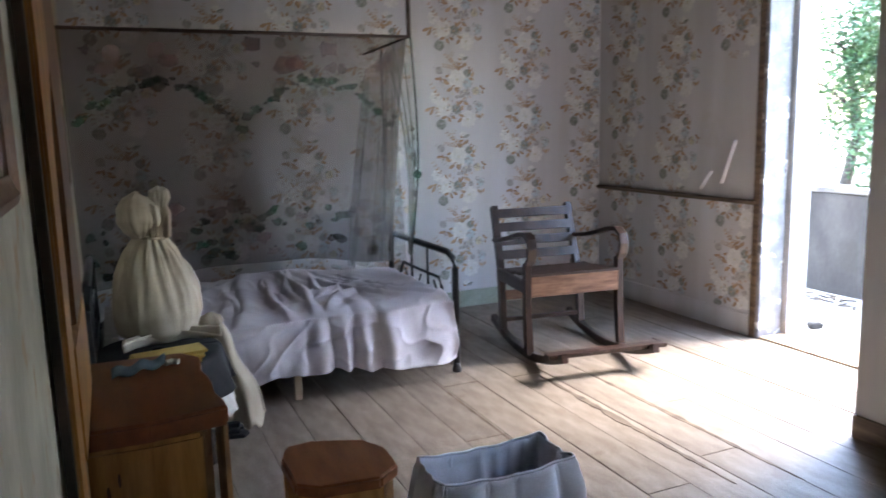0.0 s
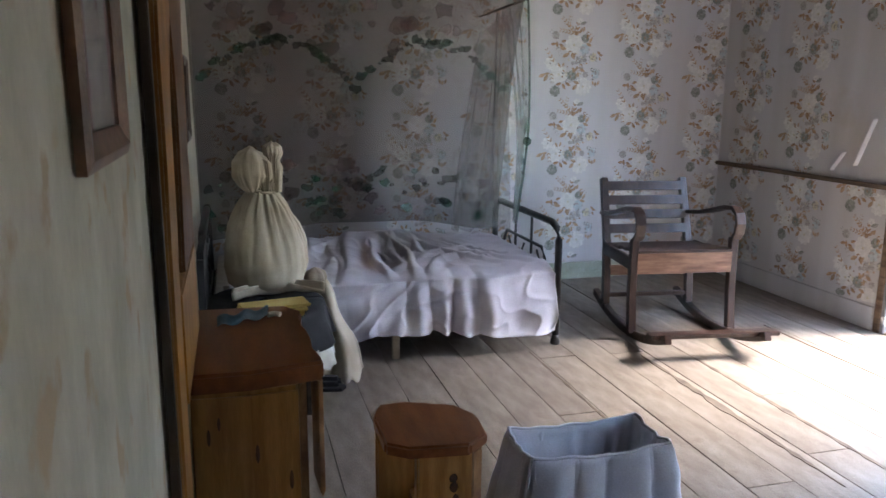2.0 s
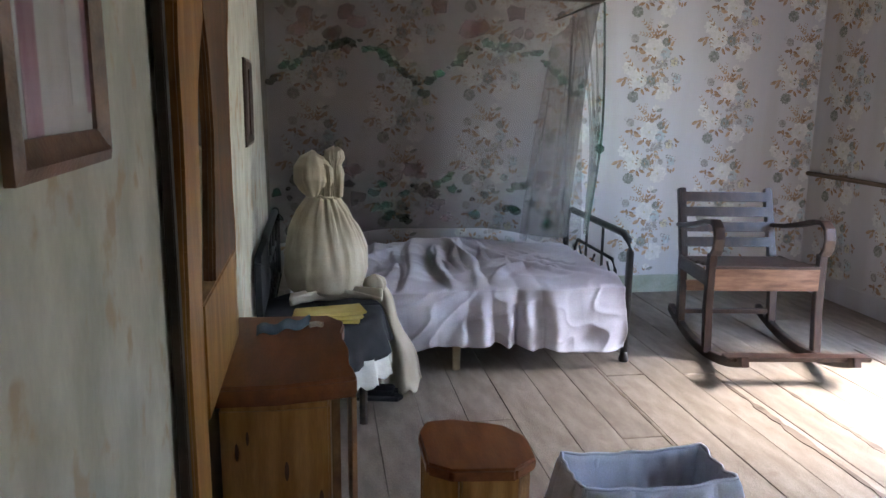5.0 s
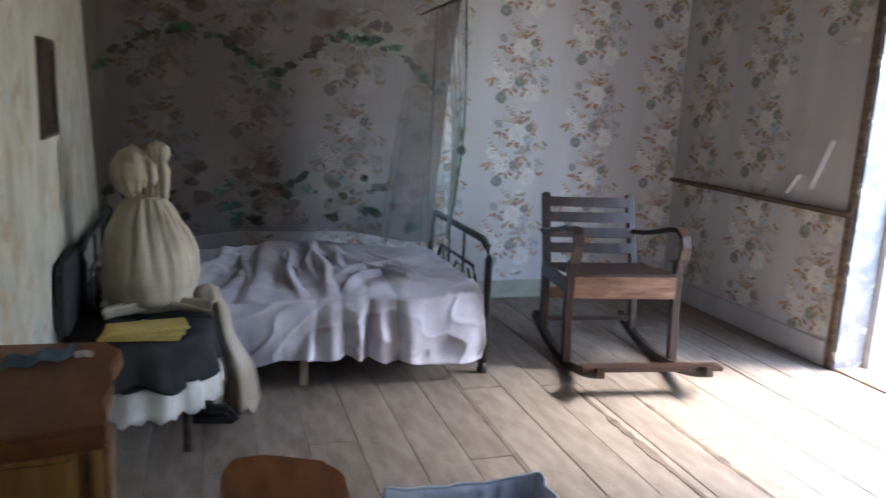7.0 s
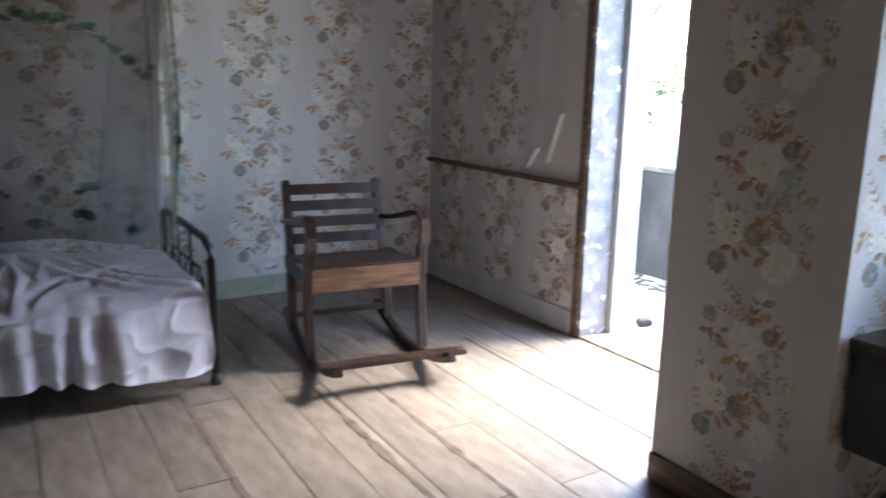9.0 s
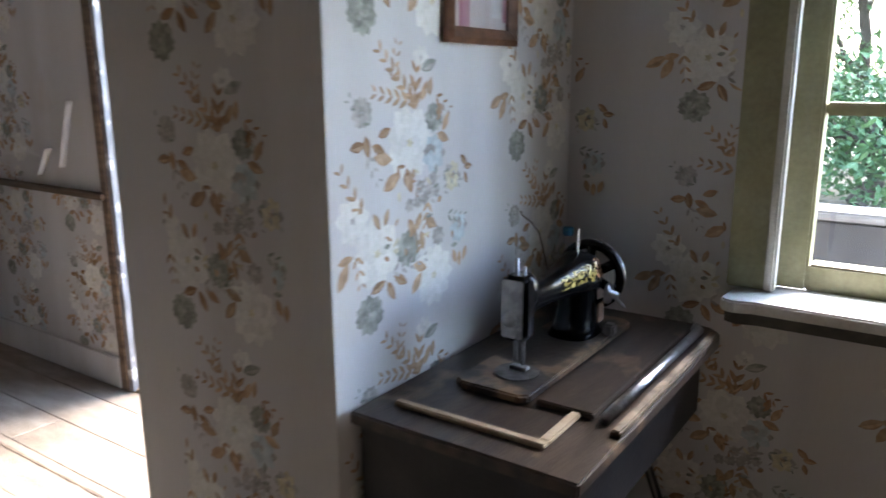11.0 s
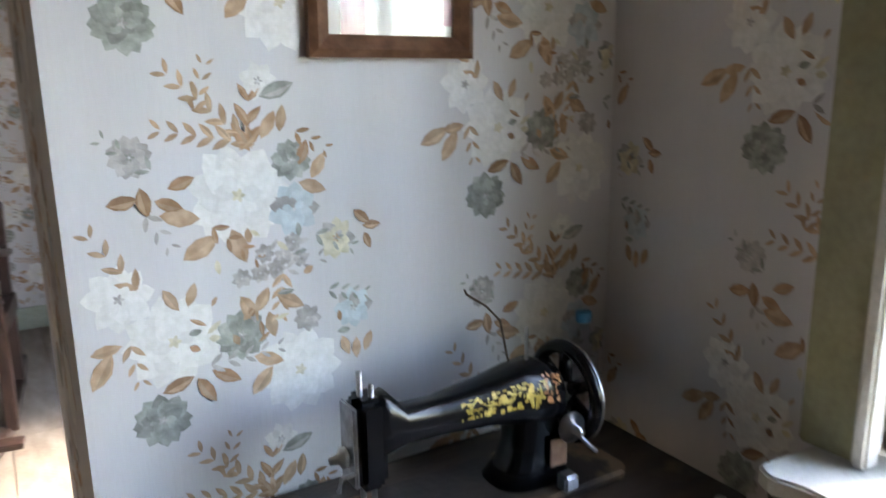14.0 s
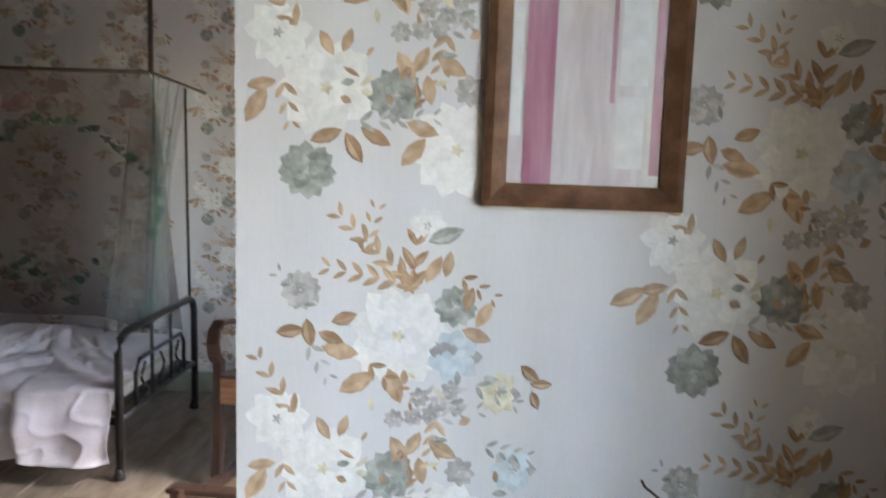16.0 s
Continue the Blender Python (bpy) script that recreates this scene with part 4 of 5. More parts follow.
# ---- pictures ----
def picture(name, label, m, w, h, border, mat, inside, glass=True):
    """Upright framed picture, front towards -y before m."""
    p = thing(name, label, "picture")
    def add(nm, b, mt, par=p, lab=""):
        bmesh.ops.transform(b, matrix=m, verts=b.verts)
        return part(nm, b, mt, par, lab)
    o, i = (w / 2, h / 2), (w / 2 - border, h / 2 - border)
    def bar(a, c, d, e):
        b = bmesh.new()
        prof = [(0.0, -0.002), (0.0, -0.018), (0.35, -0.026), (0.6, -0.02), (1.0, -0.012), (1.0, -0.002)]
        r0 = [b.verts.new((a[0] + (d[0] - a[0]) * f, yy, a[1] + (d[1] - a[1]) * f)) for f, yy in prof]
        r1 = [b.verts.new((c[0] + (e[0] - c[0]) * f, yy, c[1] + (e[1] - c[1]) * f)) for f, yy in prof]
        for k in range(6):
            b.faces.new((r0[k], r0[(k + 1) % 6], r1[(k + 1) % 6], r1[k]))
        b.faces.new(r0)
        b.faces.new(r1[::-1])
        bmesh.ops.recalc_face_normals(b, faces=b.faces)
        return b
    O = [(-o[0], -o[1]), (o[0], -o[1]), (o[0], o[1]), (-o[0], o[1])]
    I = [(-i[0], -i[1]), (i[0], -i[1]), (i[0], i[1]), (-i[0], i[1])]
    for k in range(4):
        add("frame_bar", bar(O[k], O[(k + 1) % 4], I[k], I[(k + 1) % 4]), mat)
    pr = add("print", box(-i[0] - 0.004, i[0] + 0.004, -0.004, -0.002, -i[1] - 0.004, i[1] + 0.004), inside)
    if glass:
        g = add("glass", box(-i[0] - 0.003, i[0] + 0.003, -0.0105, -0.009, -i[1] - 0.003, i[1] + 0.003), PICGLASS)
        g.visible_shadow = False
        iw, ih = i
        # flat bands paint the glass's reflection of a curtained window
        for x0, x1, z0, z1, mt in ((-0.80, -0.42, -1, 1, REFL_PINK), (0.30, 0.36, -0.3, 1, REFL_PINK), (0.86, 1.0, -0.9, 1, REFL_PINK), (0.42, 0.78, -0.15, 0.75, REFL_WHITE), (0.40, 0.76, -0.85, -0.25, REFL_WHITE), (-0.98, -0.84, -0.6, 1, REFL_WHITE)):
            add("reflected_shape", box(x0 * iw, x1 * iw, -0.0052, -0.0045, z0 * ih, z1 * ih), mt, pr)
    return p


picture("framed_picture", "brown wooden picture frame with painted pink window reflection", Matrix.Translation((3.882, PY, 1.715)) @ Matrix.Rotation(radians(0.6), 4, 'Y'), 0.305, 0.43, 0.036, PICFRAME, PRINT)
TL = Matrix.Rotation(radians(90), 4, 'Z')
picture("framed_picture", "brown wooden picture frame hung on the faded wall", Matrix.Translation((0.197, 0.992, 1.606)) @ TL @ Matrix.Diagonal((1, 0.6, 1, 1)), 0.29, 0.43, 0.036, PICFRAME, PRINT)
picture("small_frame", "small narrow dark frame on the faded wall", Matrix.Translation((0.143, 3.56, 1.43)) @ TL @ Matrix.Diagonal((1, 0.7, 1, 1)), 0.30, 0.36, 0.04, DARKFRAME, DARKFRAME, False)

# ---- sewing table and machine ----
tb = thing("sewing_table", "worn dark treadle sewing table with black cabinet", "sewing table")
TX0, TX1, TY0, TY1, TZ = 3.37, 4.30, 1.17, 1.67, 0.775
ol = [(TX0, TY1), (TX0, TY0), (TX1 - 0.08, TY0)] + [(TX1 - 0.08 + 0.08 * math.sin(a), TY0 + 0.08 - 0.08 * math.cos(a)) for a in [radians(d) for d in (30, 60, 90)]] + [(TX1, TY1)]
part("tabletop", slab(ol, TZ - 0.028, TZ, 0.004), TABLEWOOD, tb, "worn dark veneer top")
part("cabinet_side", box(TX0 + 0.02, TX0 + 0.045, TY0 + 0.02, TY1 - 0.01, 0.42, TZ - 0.029, 0.004), CABBLACK, tb)
part("cabinet_back", box(TX0 + 0.046, TX1 - 0.05, TY1 - 0.035, TY1 - 0.01, 0.42, TZ - 0.029, 0.004), CABBLACK, tb)
part("drawer_front", box(TX0 + 0.046, TX1 - 0.05, TY0 + 0.05, TY0 + 0.07, 0.55, TZ - 0.029, 0.004), CABBLACK, tb)
for xx in (TX0 + 0.12, TX1 - 0.12):
    for yy in (TY0 + 0.08, TY1 - 0.08):
        part("iron_leg", tube([(xx, yy, 0), (xx, yy, 0.2), (xx, (yy + 1.42) / 2, 0.42), (xx, yy, TZ - 0.029)], 0.014, 8), IRON, tb, "", True)
part("leaf", box(3.60, 4.20, TY0 + 0.075, 1.37, TZ + 0.001, TZ + 0.016, 0.003), TABLEWOOD, tb, "flap leaf with bare edge")
part("leaf_edge", box(3.56, 4.22, TY0 + 0.004, TY0 + 0.024, TZ + 0.001, TZ + 0.014, 0.003), WORNEDGE, tb, "bare worn wood edge")
part("hinge_bar", tube([(3.60, TY0 + 0.05, TZ + 0.014), (4.21, TY0 + 0.05, TZ + 0.014)], 0.012, 10), STEEL, tb, "worn steel bar", True)
part("knob", lathe([(0.012, 0), (0.014, 0.01), (0.010, 0.022), (0.004, 0.026)], 14, m=Matrix.Translation((4.22, TY0 + 0.06, TZ + 0.002))), STEEL, tb, "", True)
part("recess_edge", box(3.44, 3.46, TY0 + 0.1, TY1 - 0.06, TZ + 0.001, TZ + 0.012, 0.003), RAWWOOD, tb)
part("recess_edge", box(3.46, 3.60, TY0 + 0.1, TY0 + 0.122, TZ + 0.001, TZ + 0.012, 0.003), RAWWOOD, tb)

sm = thing("sewing_machine", "antique black enamel sewing machine with gold decals", "sewing machine")
MY = 1.475
bed_o = [(3.60, MY - 0.09), (4.16, MY - 0.09), (4.18, MY - 0.07), (4.18, MY + 0.07), (4.16, MY + 0.09), (3.60, MY + 0.09), (3.585, MY + 0.07), (3.585, MY - 0.07)]
part("bed_plate", slab(bed_o, TZ + 0.001, TZ + 0.02, 0.004), WORNBED, sm, "worn black bed plate")
part("needle_plate", lathe([(0.002, 0), (0.05, 0), (0.05, 0.003), (0.002, 0.003)], 28, m=Matrix.Translation((3.69, MY - 0.01, TZ + 0.021))), DULLSTEEL, sm, "steel needle plate")


def loft(rings):
    bm = bmesh.new()
    R = []
    for c, ry, rz, axis in rings:
        ring = []
        for k in range(20):
            a = 2 * math.pi * k / 20
            ca, sa = math.cos(a), math.sin(a)
            ca, sa = math.copysign(abs(ca) ** 0.75, ca), math.copysign(abs(sa) ** 0.75, sa)
            ring.append(bm.verts.new((c[0], c[1] + ry * ca, c[2] + rz * sa) if axis == 'x' else (c[0] + ry * ca, c[1] + rz * sa, c[2])))
        R.append(ring)
    for a, c in zip(R, R[1:]):
        for k in range(20):
            bm.faces.new((a[k], a[(k + 1) % 20], c[(k + 1) % 20], c[k]))
    bm.faces.new(R[0][::-1])
    bm.faces.new(R[-1])
    bmesh.ops.recalc_face_normals(bm, faces=bm.faces)
    return bm


part("arm", loft([((3.715, MY, 0.955), 0.03, 0.055, 'x'), ((3.74, MY, 0.962), 0.032, 0.052, 'x'), ((3.77, MY, 0.95), 0.028, 0.032, 'x'), ((3.83, MY, 0.948), 0.03, 0.031, 'x'), ((3.92, MY, 0.95), 0.038, 0.04, 'x'), ((3.975, MY, 0.95), 0.046, 0.05, 'x'), ((4.02, MY, 0.946), 0.055, 0.058, 'x'), ((4.055, MY, 0.938), 0.05, 0.053, 'x'), ((4.07, MY, 0.932), 0.034, 0.036, 'x')]), ENAMEL, sm, "glossy black arm", True)
part("pillar", loft([((4.01, MY, TZ + 0.02), 0.075, 0.06, 'z'), ((4.015, MY, TZ + 0.05), 0.055, 0.048, 'z'), ((4.02, MY, 0.86), 0.048, 0.046, 'z'), ((4.02, MY, 0.91), 0.047, 0.046, 'z'), ((4.02, MY, 0.95), 0.042, 0.044, 'z')]), ENAMEL, sm, "black pillar", True)
head = part("head", box(3.685, 3.735, MY - 0.032, MY + 0.032, 0.865, 1.012, 0.012), ENAMEL, sm)
part("face_plate", box(3.679, 3.686, MY - 0.026, MY + 0.026, 0.875, 1.005, 0.003), STEEL, head, "chased steel face plate")
part("needle_bar", tube([(3.702, MY, TZ + 0.045), (3.702, MY, 1.05)], 0.005, 8), STEEL, head, "", True)
part("presser_bar", tube([(3.715, MY - 0.012, TZ + 0.03), (3.715, MY - 0.012, 1.03)], 0.0045, 8), STEEL, head, "", True)
part("presser_foot", box(3.694, 3.716, MY - 0.03, MY + 0.012, TZ + 0.024, TZ + 0.032, 0.002), STEEL, head)
part("tension_dial", lathe([(0.006, 0), (0.016, 0.004), (0.016, 0.012), (0.008, 0.016), (0.006, 0.03)], 16, m=Matrix.Translation((3.68, MY - 0.0, 0.92)) @ Matrix.Rotation(radians(-90), 4, 'Y')), STEEL, head, "", True)
part("thread_guide", tube([(3.68, MY - 0.02, 0.9), (3.655, MY - 0.03, 0.905), (3.65, MY - 0.03, 0.885)], 0.004, 6), STEEL, head)
WM = Matrix.Translation((4.085, MY, 0.926)) @ Matrix.Rotation(radians(90), 4, 'Y')
wheel = part("hand_wheel", tube([(WM @ Vector((0.08 * math.cos(a), 0.08 * math.sin(a), 0.012)))[:] for a in [2 * math.pi * k / 40 for k in range(40)]], 0.013, 10, closed=True), ENAMEL, sm, "spoked black hand wheel", True)
part("bright_rim", tube([(WM @ Vector((0.087 * math.cos(a), 0.087 * math.sin(a), 0.017)))[:] for a in [2 * math.pi * k / 40 for k in range(40)]], 0.006, 8, closed=True), STEEL, wheel, "bright steel rim", True)
for k in range(6):
    a = k * math.pi / 3
    part("spoke", tube([(WM @ Vector((0.015 * math.cos(a), 0.015 * math.sin(a), 0.01)))[:], (WM @ Vector((0.078 * math.cos(a), 0.078 * math.sin(a), 0.012)))[:]], 0.013, 8), ENAMEL, wheel, "", True)
part("hub", lathe([(0.02, -0.02), (0.024, 0.0), (0.024, 0.018), (0.014, 0.026), (0.01, 0.036)], 18, m=WM), STEEL, wheel, "", True)
part("bobbin_winder", lathe([(0.004, 0), (0.026, 0.002), (0.026, 0.008), (0.01, 0.012), (0.008, 0.03)], 18, m=Matrix.Translation((4.055, MY - 0.062, 0.895)) @ Matrix.Rotation(radians(90), 4, 'X')), STEEL, sm, "steel bobbin winder", True)
part("lever", tube([(4.055, MY - 0.08, 0.89), (4.07, MY - 0.095, 0.87), (4.082, MY - 0.10, 0.858)], 0.004, 6), STEEL, sm)
part("tag", box(4.02, 4.055, MY - 0.058, MY - 0.054, 0.825, 0.875, 0.001), LEATHER, sm, "brown leather tag")
part("spool_pin", tube([(4.01, MY, 0.985), (4.01, MY, 1.06)], 0.0035, 6), STEEL, sm)
part("clamp", box(4.02, 4.05, MY - 0.098, MY - 0.07, TZ + 0.02, TZ + 0.05, 0.005), STEEL, sm)


def arm_skin(x, deg, lift):
    """A point just over the arm's surface."""
    st = ((3.83, 0.948, 0.03, 0.031), (3.92, 0.95, 0.038, 0.04), (3.975, 0.95, 0.046, 0.05), (4.02, 0.946, 0.055, 0.058), (4.055, 0.938, 0.05, 0.053))
    k = 0
    while k < 3 and x > st[k + 1][0]:
        k += 1
    p, q = st[k], st[k + 1]
    f = (x - p[0]) / (q[0] - p[0])
    cz, ry, rz = (p[i] + (q[i] - p[i]) * f for i in (1, 2, 3))
    ca, sa = math.cos(radians(deg)), math.sin(radians(deg))
    ca, sa = math.copysign(abs(ca) ** 0.75, ca), math.copysign(abs(sa) ** 0.75, sa)
    return (x, MY + (ry + lift) * ca, cz + (rz + lift) * sa)


def decals(n, x0, x1, d0, d1, seed):
    bm = bmesh.new()
    g = random.Random(seed)
    for k in range(n):
        x, d = g.uniform(x0, x1), g.uniform(d0, d1)
        w, h = g.uniform(0.001, 0.0045), g.uniform(1, 3.5)
        bm.faces.new([bm.verts.new(arm_skin(a, c, 0.0012 + 0.00001 * k)) for a, c in ((x - w, d - h), (x + w, d - h), (x + w, d + h), (x - w, d + h))])
    return bm


tagged(part("gold_decal", decals(150, 3.86, 4.01, 145, 185, 8), GOLD, sm, "worn gold ornament"), kind="stuff")
tagged(part("red_decal", decals(34, 4.01, 4.05, 135, 180, 9), REDGOLD, sm, "worn red ornament"), kind="stuff")

twig = thing("dry_twig", "thin bent dry twig behind the machine", "twig")
part("stem", tube([(4.05, 1.56, TZ + 0.001), (4.05, 1.58, 0.95), (4.045, 1.60, 1.03), (4.02, 1.61, 1.06), (3.985, 1.62, 1.085), (3.98, 1.62, 1.095)], 0.0022, 6), TWIG, twig, "", True)
bot = thing("water_bottle", "clear plastic water bottle with blue cap", "bottle")
MO = Matrix.Translation((4.265, 1.62, TZ + 0.001))
part("body", lathe([(0.028, 0), (0.032, 0.006), (0.032, 0.06), (0.030, 0.065), (0.032, 0.07), (0.032, 0.14), (0.028, 0.165), (0.014, 0.19), (0.012, 0.205)], 24, m=MO), BOTTLE, bot, "", True)
part("cap", lathe([(0.0155, 0.206), (0.0165, 0.208), (0.0165, 0.226), (0.014, 0.229)], 20, m=MO), BLUECAP, bot, "blue screw cap", True)

# debris on the balcony
deb = bmesh.new()
dg = random.Random(4)
for k in range(60):
    box(-0.05, 0.05, -0.012, 0.012, 0, 0.006, bm=deb, m=Matrix.Translation((5.45 + 0.28 * dg.random(), 3.4 + 2.4 * dg.random(), -0.011 + 0.004 * dg.random())) @ Matrix.Rotation(dg.uniform(0, 3.1), 4, 'Z'))
tagged(link_mesh("dry_twigs", deb, RUBBLE), "dry twigs and leaves swept against the parapet", "debris", kind="stuff")
st = link_mesh("broken_stone", slab([(4.70, 3.75), (4.80, 3.73), (4.83, 3.80), (4.74, 3.83)], -0.012, 0.03, 0.008), CONCRETE)
tagged(st, "small broken stone on the balcony floor", "stone")

# torn wallpaper strips curling off the bedroom wall
for y0, y1, z0, z1, nm in ((4.12, 4.0, 1.02, 1.32, "a"), (4.32, 4.22, 0.97, 1.10, "b")):
    def curl(u, v, y0=y0, y1=y1, z0=z0, z1=z1):
        return (RX - 0.006 - 0.03 * math.sin(u * 3.1), y0 + (y1 - y0) * v - 0.025 * u, z0 + (z1 - z0) * v)
    tagged(link_mesh("paper_strip", sheet(curl, 6, 12, 0.002), PAPER, True), "torn curling strip of pale wallpaper on the wall", "paper strip")


# ---- wallpaper print ----
MATS = [P_WHITE, P_CREAM, P_TAN, P_BROWN, P_GREEN, P_BLUE, P_GREY]
motif = []          # (outline in metres, colour slot, layer)
pr = random.Random(21)
K = 0.00089


def add_leaf(x, y, ln, wd, ang, slot, layer=1):
    a = radians(ang)
    c, s = math.cos(a), math.sin(a)
    prof = ((-1, 0), (-0.55, 0.7), (0.05, 1), (0.6, 0.62), (1, 0), (0.6, -0.55), (0.05, -0.9), (-0.55, -0.7))
    motif.append(([(K * (x + (p * ln * c - q * wd * s)), K * (-(y + (p * ln * s + q * wd * c)))) for p, q in prof], slot, layer))
    if layer == 1 and ln > 15 and slot in (2, 3, 4):
        # lighter upper half of the leaf, beside its vein
        motif.append(([(K * (x + (p * ln * c - q * wd * s)), K * (-(y + (p * ln * s + q * wd * c)))) for p, q in ((-0.8, 0.08), (-0.45, 0.5), (0.05, 0.72), (0.55, 0.42), (0.85, 0.06))], {2: 2, 3: 2, 4: 6}[slot], 1.5))


def add_flower(x, y, r, slot, heart=1, petals=8, layer=2):
    for ring, (rr, pl) in enumerate(((1.0, petals + 2), (0.74, petals), (0.46, petals - 2))):
        for k in range(pl):
            a = 360 * k / pl + ring * 20 + pr.uniform(-9, 9)
            d = r * rr * 0.56
            add_leaf(x + d * math.cos(radians(a)), y + d * math.sin(radians(a)), r * rr * 0.46, r * rr * 0.36 * pr.uniform(0.85, 1.15), a, slot if (k + ring) % 5 or slot == 4 else 6 if slot != 0 else 0, layer + ring)
    if heart is not None:
        for k in range(5):
            a = k * 72
            add_leaf(x + 5 * math.cos(radians(a)), y + 5 * math.sin(radians(a)), r * 0.09, r * 0.05, a, heart, layer + 3)


def add_spray(x0, y0, x1, y1, n, ln, slot):
    d = math.degrees(math.atan2(y1 - y0, x1 - x0))
    for k in range(n):
        f = k / max(1, n - 1)
        for sd in (-1, 1):
            add_leaf(x0 + (x1 - x0) * f + sd * 9 * math.sin(radians(-d)), y0 + (y1 - y0) * f + sd * 9 * math.cos(radians(d)), ln * (1 - 0.4 * f), ln * 0.36 * (1 - 0.4 * f), d + sd * 38, slot, 1)


add_flower(0, 0, 92, 0, 1, 9)
add_flower(100, 35, 50, 5, None, 7)
add_flower(-130, 245, 86, 0, 1, 8)
add_flower(-12, 255, 48, 4, 6, 10)
add_flower(95, 345, 84, 0, 1, 8)
add_flower(-162, 385, 50, 4, 6, 10)
add_flower(-212, 155, 58, 0, 6, 6)
add_flower(100, -55, 38, 4, 6, 9)
add_flower(-172, -78, 36, 6, 4, 9)
add_flower(180, 98, 40, 1, 2, 6)
add_flower(115, 245, 28, 6, None, 6)
add_flower(210, 240, 42, 5, 4, 6)
add_flower(48, -195, 34, 0, 6, 5)
for dx, dy in ((40, 110), (75, 120), (95, 95), (60, 140), (30, 145), (105, 125), (-5, 150)):
    add_flower(dx, dy, 19, 6, None, 5)
add_spray(20, -95, -110, -215, 7, 22, 2)
add_spray(-20, -100, -130, -120, 5, 20, 2)
add_spray(-190, 130, -250, 40, 4, 20, 2)
add_spray(20, -100, 30, -175, 3, 30, 3)
add_spray(-150, -60, -215, -110, 4, 13, 4)
for x, y, ln, an in ((-72, 85, 36, -30), (-5, 90, 34, 70), (-102, 28, 34, 10), (-190, -5, 26, -8), (-157, -2, 26, 80), (-118, 5, 24, 20), (-95, -30, 24, -20)):
    add_leaf(x, y, ln, ln * 0.52, an, 3 if ln < 30 else 2, 1)
for x, y, ln, an in ((150, -42, 27, -60), (138, -5, 28, 20), (122, -68, 24, -70), (235, 62, 22, 40), (255, 80, 20, 0), (245, 110, 18, 70), (30, 195, 26, -60), (5, 208, 30, 60)):
    add_leaf(x, y, ln, ln * 0.5, an, 3 if ln < 25 else 2, 1)
for x, y, ln, an in ((83, 205, 30, 30), (45, 245, 26, 80), (190, 315, 22, 70), (213, 325, 22, 90), (238, 315, 22, 110), (20, 350, 32, -50), (35, 310, 30, 20)):
    add_leaf(x, y, ln, ln * 0.5, an, 2, 1)
for x, y, ln, an in ((-130, 325, 30, -20), (-82, 345, 30, 60), (-45, 325, 30, 30), (-285, 255, 36, -25), (-250, 275, 36, -60), (-240, 240, 26, -10), (80, -180, 34, -20), (60, -120, 28, -60), (85, -130, 24, -80), (-130, 170, 24, 60), (-95, 165, 22, -70)):
    add_leaf(x, y, ln, ln * 0.46, an, 4 if (x, y) == (80, -180) else 3 if x > -135 and y > 300 else 2, 1)

add_spray(60, 150, 150, 130, 4, 15, 6)
add_spray(70, 165, 60, 235, 4, 17, 2)
add_spray(-40, 60, 30, 120, 4, 16, 3)
add_spray(150, 90, 215, 120, 3, 14, 4)
add_spray(-60, 300, 60, 290, 5, 15, 6)
add_spray(-200, 250, -190, 310, 3, 16, 2)
add_spray(-60, -160, -40, -230, 4, 14, 2)
add_spray(120, -100, 170, -70, 3, 14, 3)
add_spray(-150, 30, -120, 80, 3, 14, 6)
add_spray(170, 200, 240, 215, 4, 13, 4)
for k in range(26):
    add_leaf(pr.uniform(-120, 190), pr.uniform(60, 300), pr.uniform(9, 17), pr.uniform(4, 8), pr.uniform(0, 360), pr.choice((2, 2, 3, 6, 4, 1)), 1)

CELLW, CELLH = 0.61, 0.598


def print_wall(parent, to_world, u0, u1, v0, v1, ou, ov, hole=None, thin=1.0):
    """Lays the print over a wall face; to_world maps (u, v, lift) to a point."""
    V, F, S = [], [], []
    for i in range(int((u0 - ou) / CELLW) - 2, int((u1 - ou) / CELLW) + 3):
        for j in range(-5, 8):
            cu, cv = ou + i * CELLW, ov + j * CELLH + (i % 2) * CELLH / 2
            if cu < u0 - 0.4 or cu > u1 + 0.4 or cv < v0 - 0.5 or cv > v1 + 0.5:
                continue
            for n_el, (pts, slot, layer) in enumerate(motif):
                q = [(cu + a, cv + b) for a, b in pts]
                if any(a < u0 + 0.001 or a > u1 - 0.001 or b < v0 or b > v1 for a, b in q):
                    continue
                if hole and any(hole[0] < a < hole[1] and hole[2] < b < hole[3] for a, b in q):
                    continue
                n = len(V)
                V.extend(to_world(a, b, 0.0003 + 0.00022 * layer + 0.000002 * n_el) for a, b in q)
                F.append(tuple(range(n, n + len(q))))
                S.append(slot)
    me = bpy.data.meshes.new("wallpaper_print")
    me.from_pydata(V, [], F)
    for mm in MATS:
        me.materials.append(mm)
    me.polygons.foreach_set("material_index", S)
    ob = new("wallpaper_print", me)
    ob.parent = parent
    tagged(ob, "printed cream roses and brown leaves", kind="stuff")


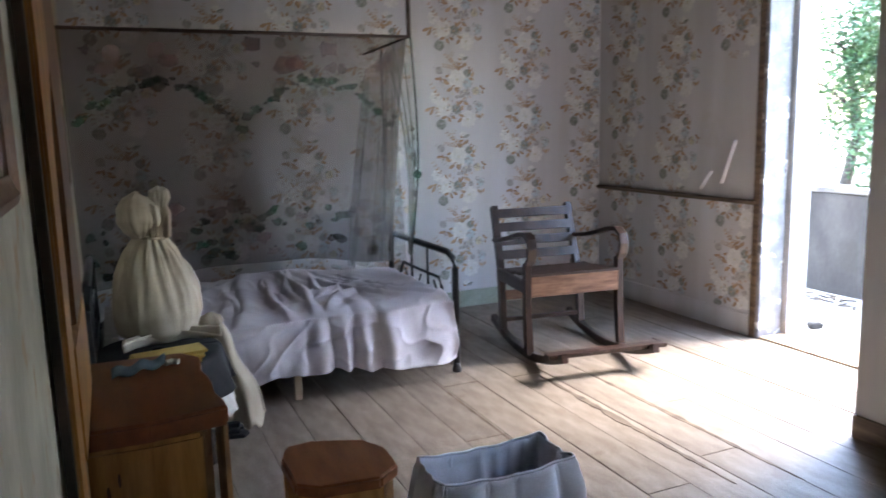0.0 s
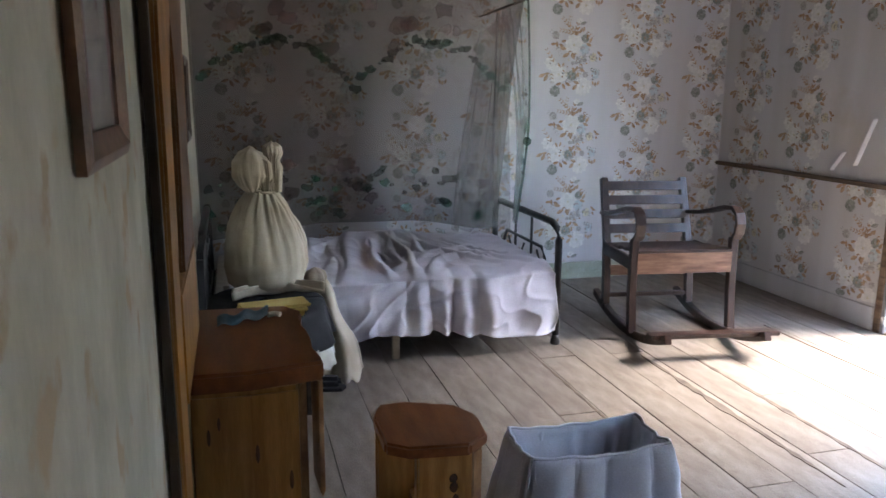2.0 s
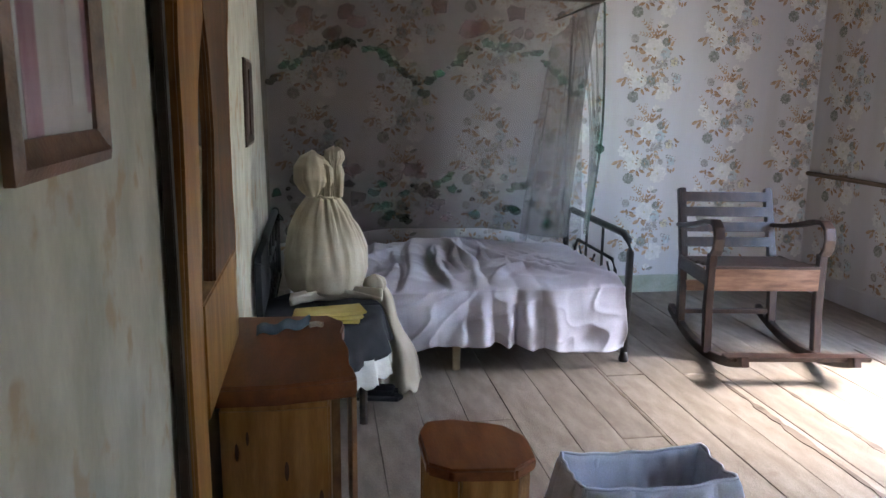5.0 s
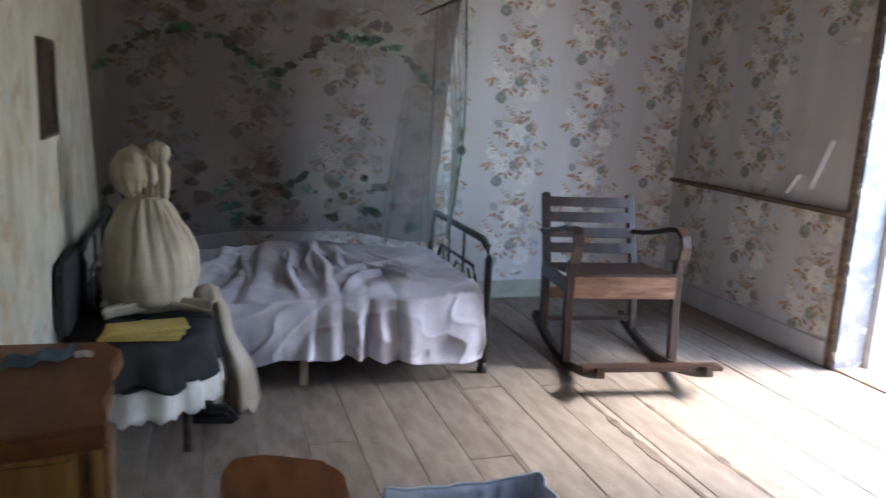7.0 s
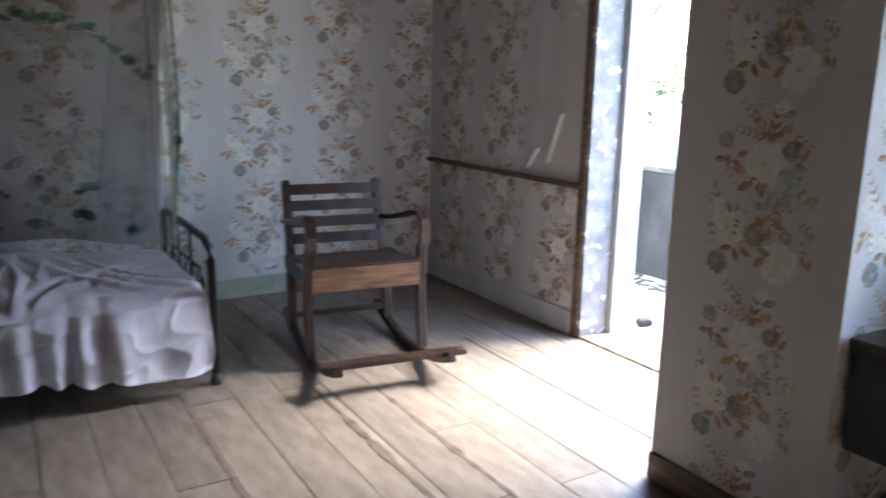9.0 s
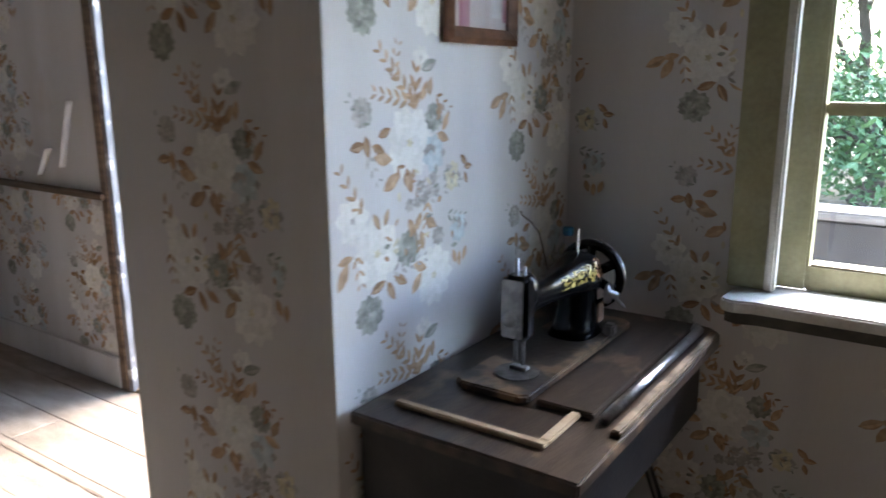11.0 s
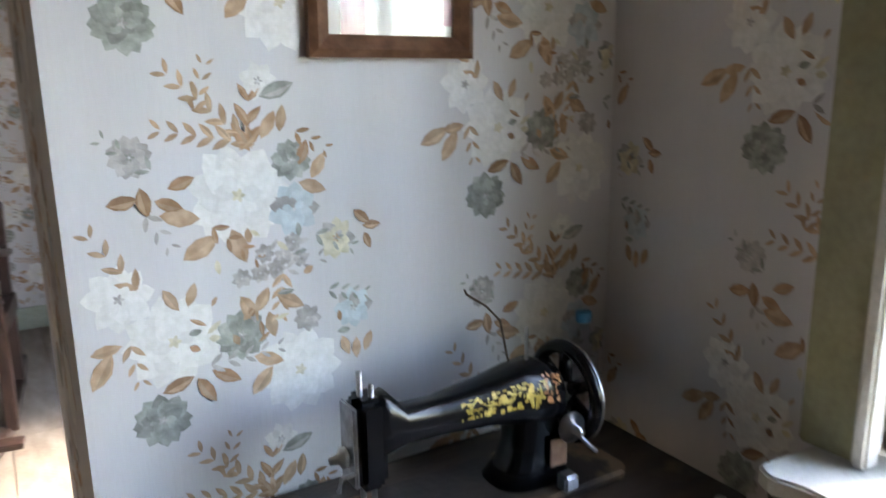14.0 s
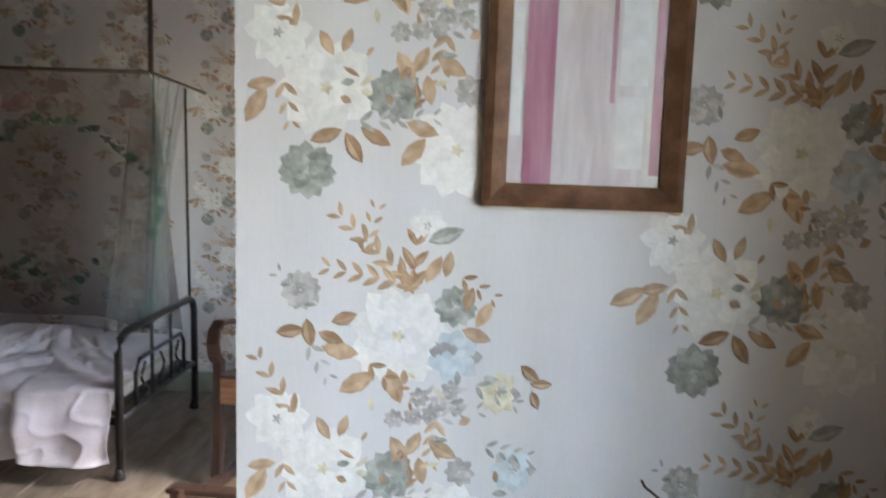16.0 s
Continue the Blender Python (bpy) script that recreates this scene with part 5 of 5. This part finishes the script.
print_wall(wall_block, lambda a, b, d: (a, PY - d, b), QX, WX, 0.0, HZ, 3.604, 1.293)
print_wall(wall_block, lambda a, b, d: (QX - d, -a, b), -2.20, -1.80, 0.11, HZ, -2.0, 1.25)
print_wall(wall_window, lambda a, b, d: (WX - d, -a, b), -PY, -SY, 0.0, HZ, -1.18, 1.49 - 0.4, hole=(-WY1 - 0.1, -WY0 + 0.1, WZ0 - 0.05, WZ1 + 0.1))
print_wall(wall_far, lambda a, b, d: (a, FY - d, b), LX, RX, 0.135, HZ, 2.86, 1.22)
print_wall(wall_right, lambda a, b, d: (RX - d, -a, b), -FY, -DY1 - 0.045, 0.15, HZ, -5.2, 1.1, hole=(-4.22, -3.79, 0.93, 1.85))


# ---- floor planks ----
rp = random.Random(11)
w = 0.212
plank_mesh = {}
x = LX
row = 0
while x < RX - 0.02:
    x1 = min(x + w, RX)
    y = SY - rp.uniform(0, 1.5)
    while y < FY:
        ln = rp.choice((2.2, 2.8, 3.4))
        y0, y1 = max(y, SY), min(y + ln, FY)
        y += ln
        if y1 - y0 < 0.05:
            continue
        drop = rp.uniform(0, 0.003)
        me_key = (round(y1 - y0, 3), round(x1 - x, 3))
        if me_key not in plank_mesh:
            b = box(-(x1 - x) / 2 + 0.001, (x1 - x) / 2 - 0.001, -(y1 - y0) / 2 + 0.0015, (y1 - y0) / 2 - 0.0015, -0.024, 0, 0)
            bmesh.ops.bevel(b, geom=[e for e in b.edges if all(v.co.z > -0.001 for v in e.verts)], offset=0.002, segments=1, affect='EDGES')
            me = bpy.data.meshes.new("plank")
            b.to_mesh(me)
            b.free()
            me.materials.append(PLANK)
            plank_mesh[me_key] = me
        p = new("plank", plank_mesh[me_key])
        p.parent = floor
        p.location = ((x + x1) / 2, (y0 + y1) / 2, -drop)
    x = x1
b = box(RX, WX, SY, PY, -0.024, -0.001)
part("plank", b, PLANK, floor)

# dark streaks along two seams in front of the rocking chair
for sx, y0, y1, wd in ((2.53, 2.25, 3.78, 0.022), (2.80, 2.15, 3.66, 0.016), (1.93, 2.5, 4.0, 0.006), (3.60, 2.4, 4.1, 0.006)):
    n = 60
    edge = [(wd * (0.75 + 0.9 * noise.noise(Vector((k * 0.35, sx, 1)))) * min(1, k / 8, (n - k) / 8) + 0.001, y0 + (y1 - y0) * k / n) for k in range(n + 1)]
    part("seam_streak", slab([(sx - e, y) for e, y in edge] + [(sx + e * 0.8, y) for e, y in edge[::-1]], -0.003, 0.0012), SEAM, floor, "dark streak along a seam")
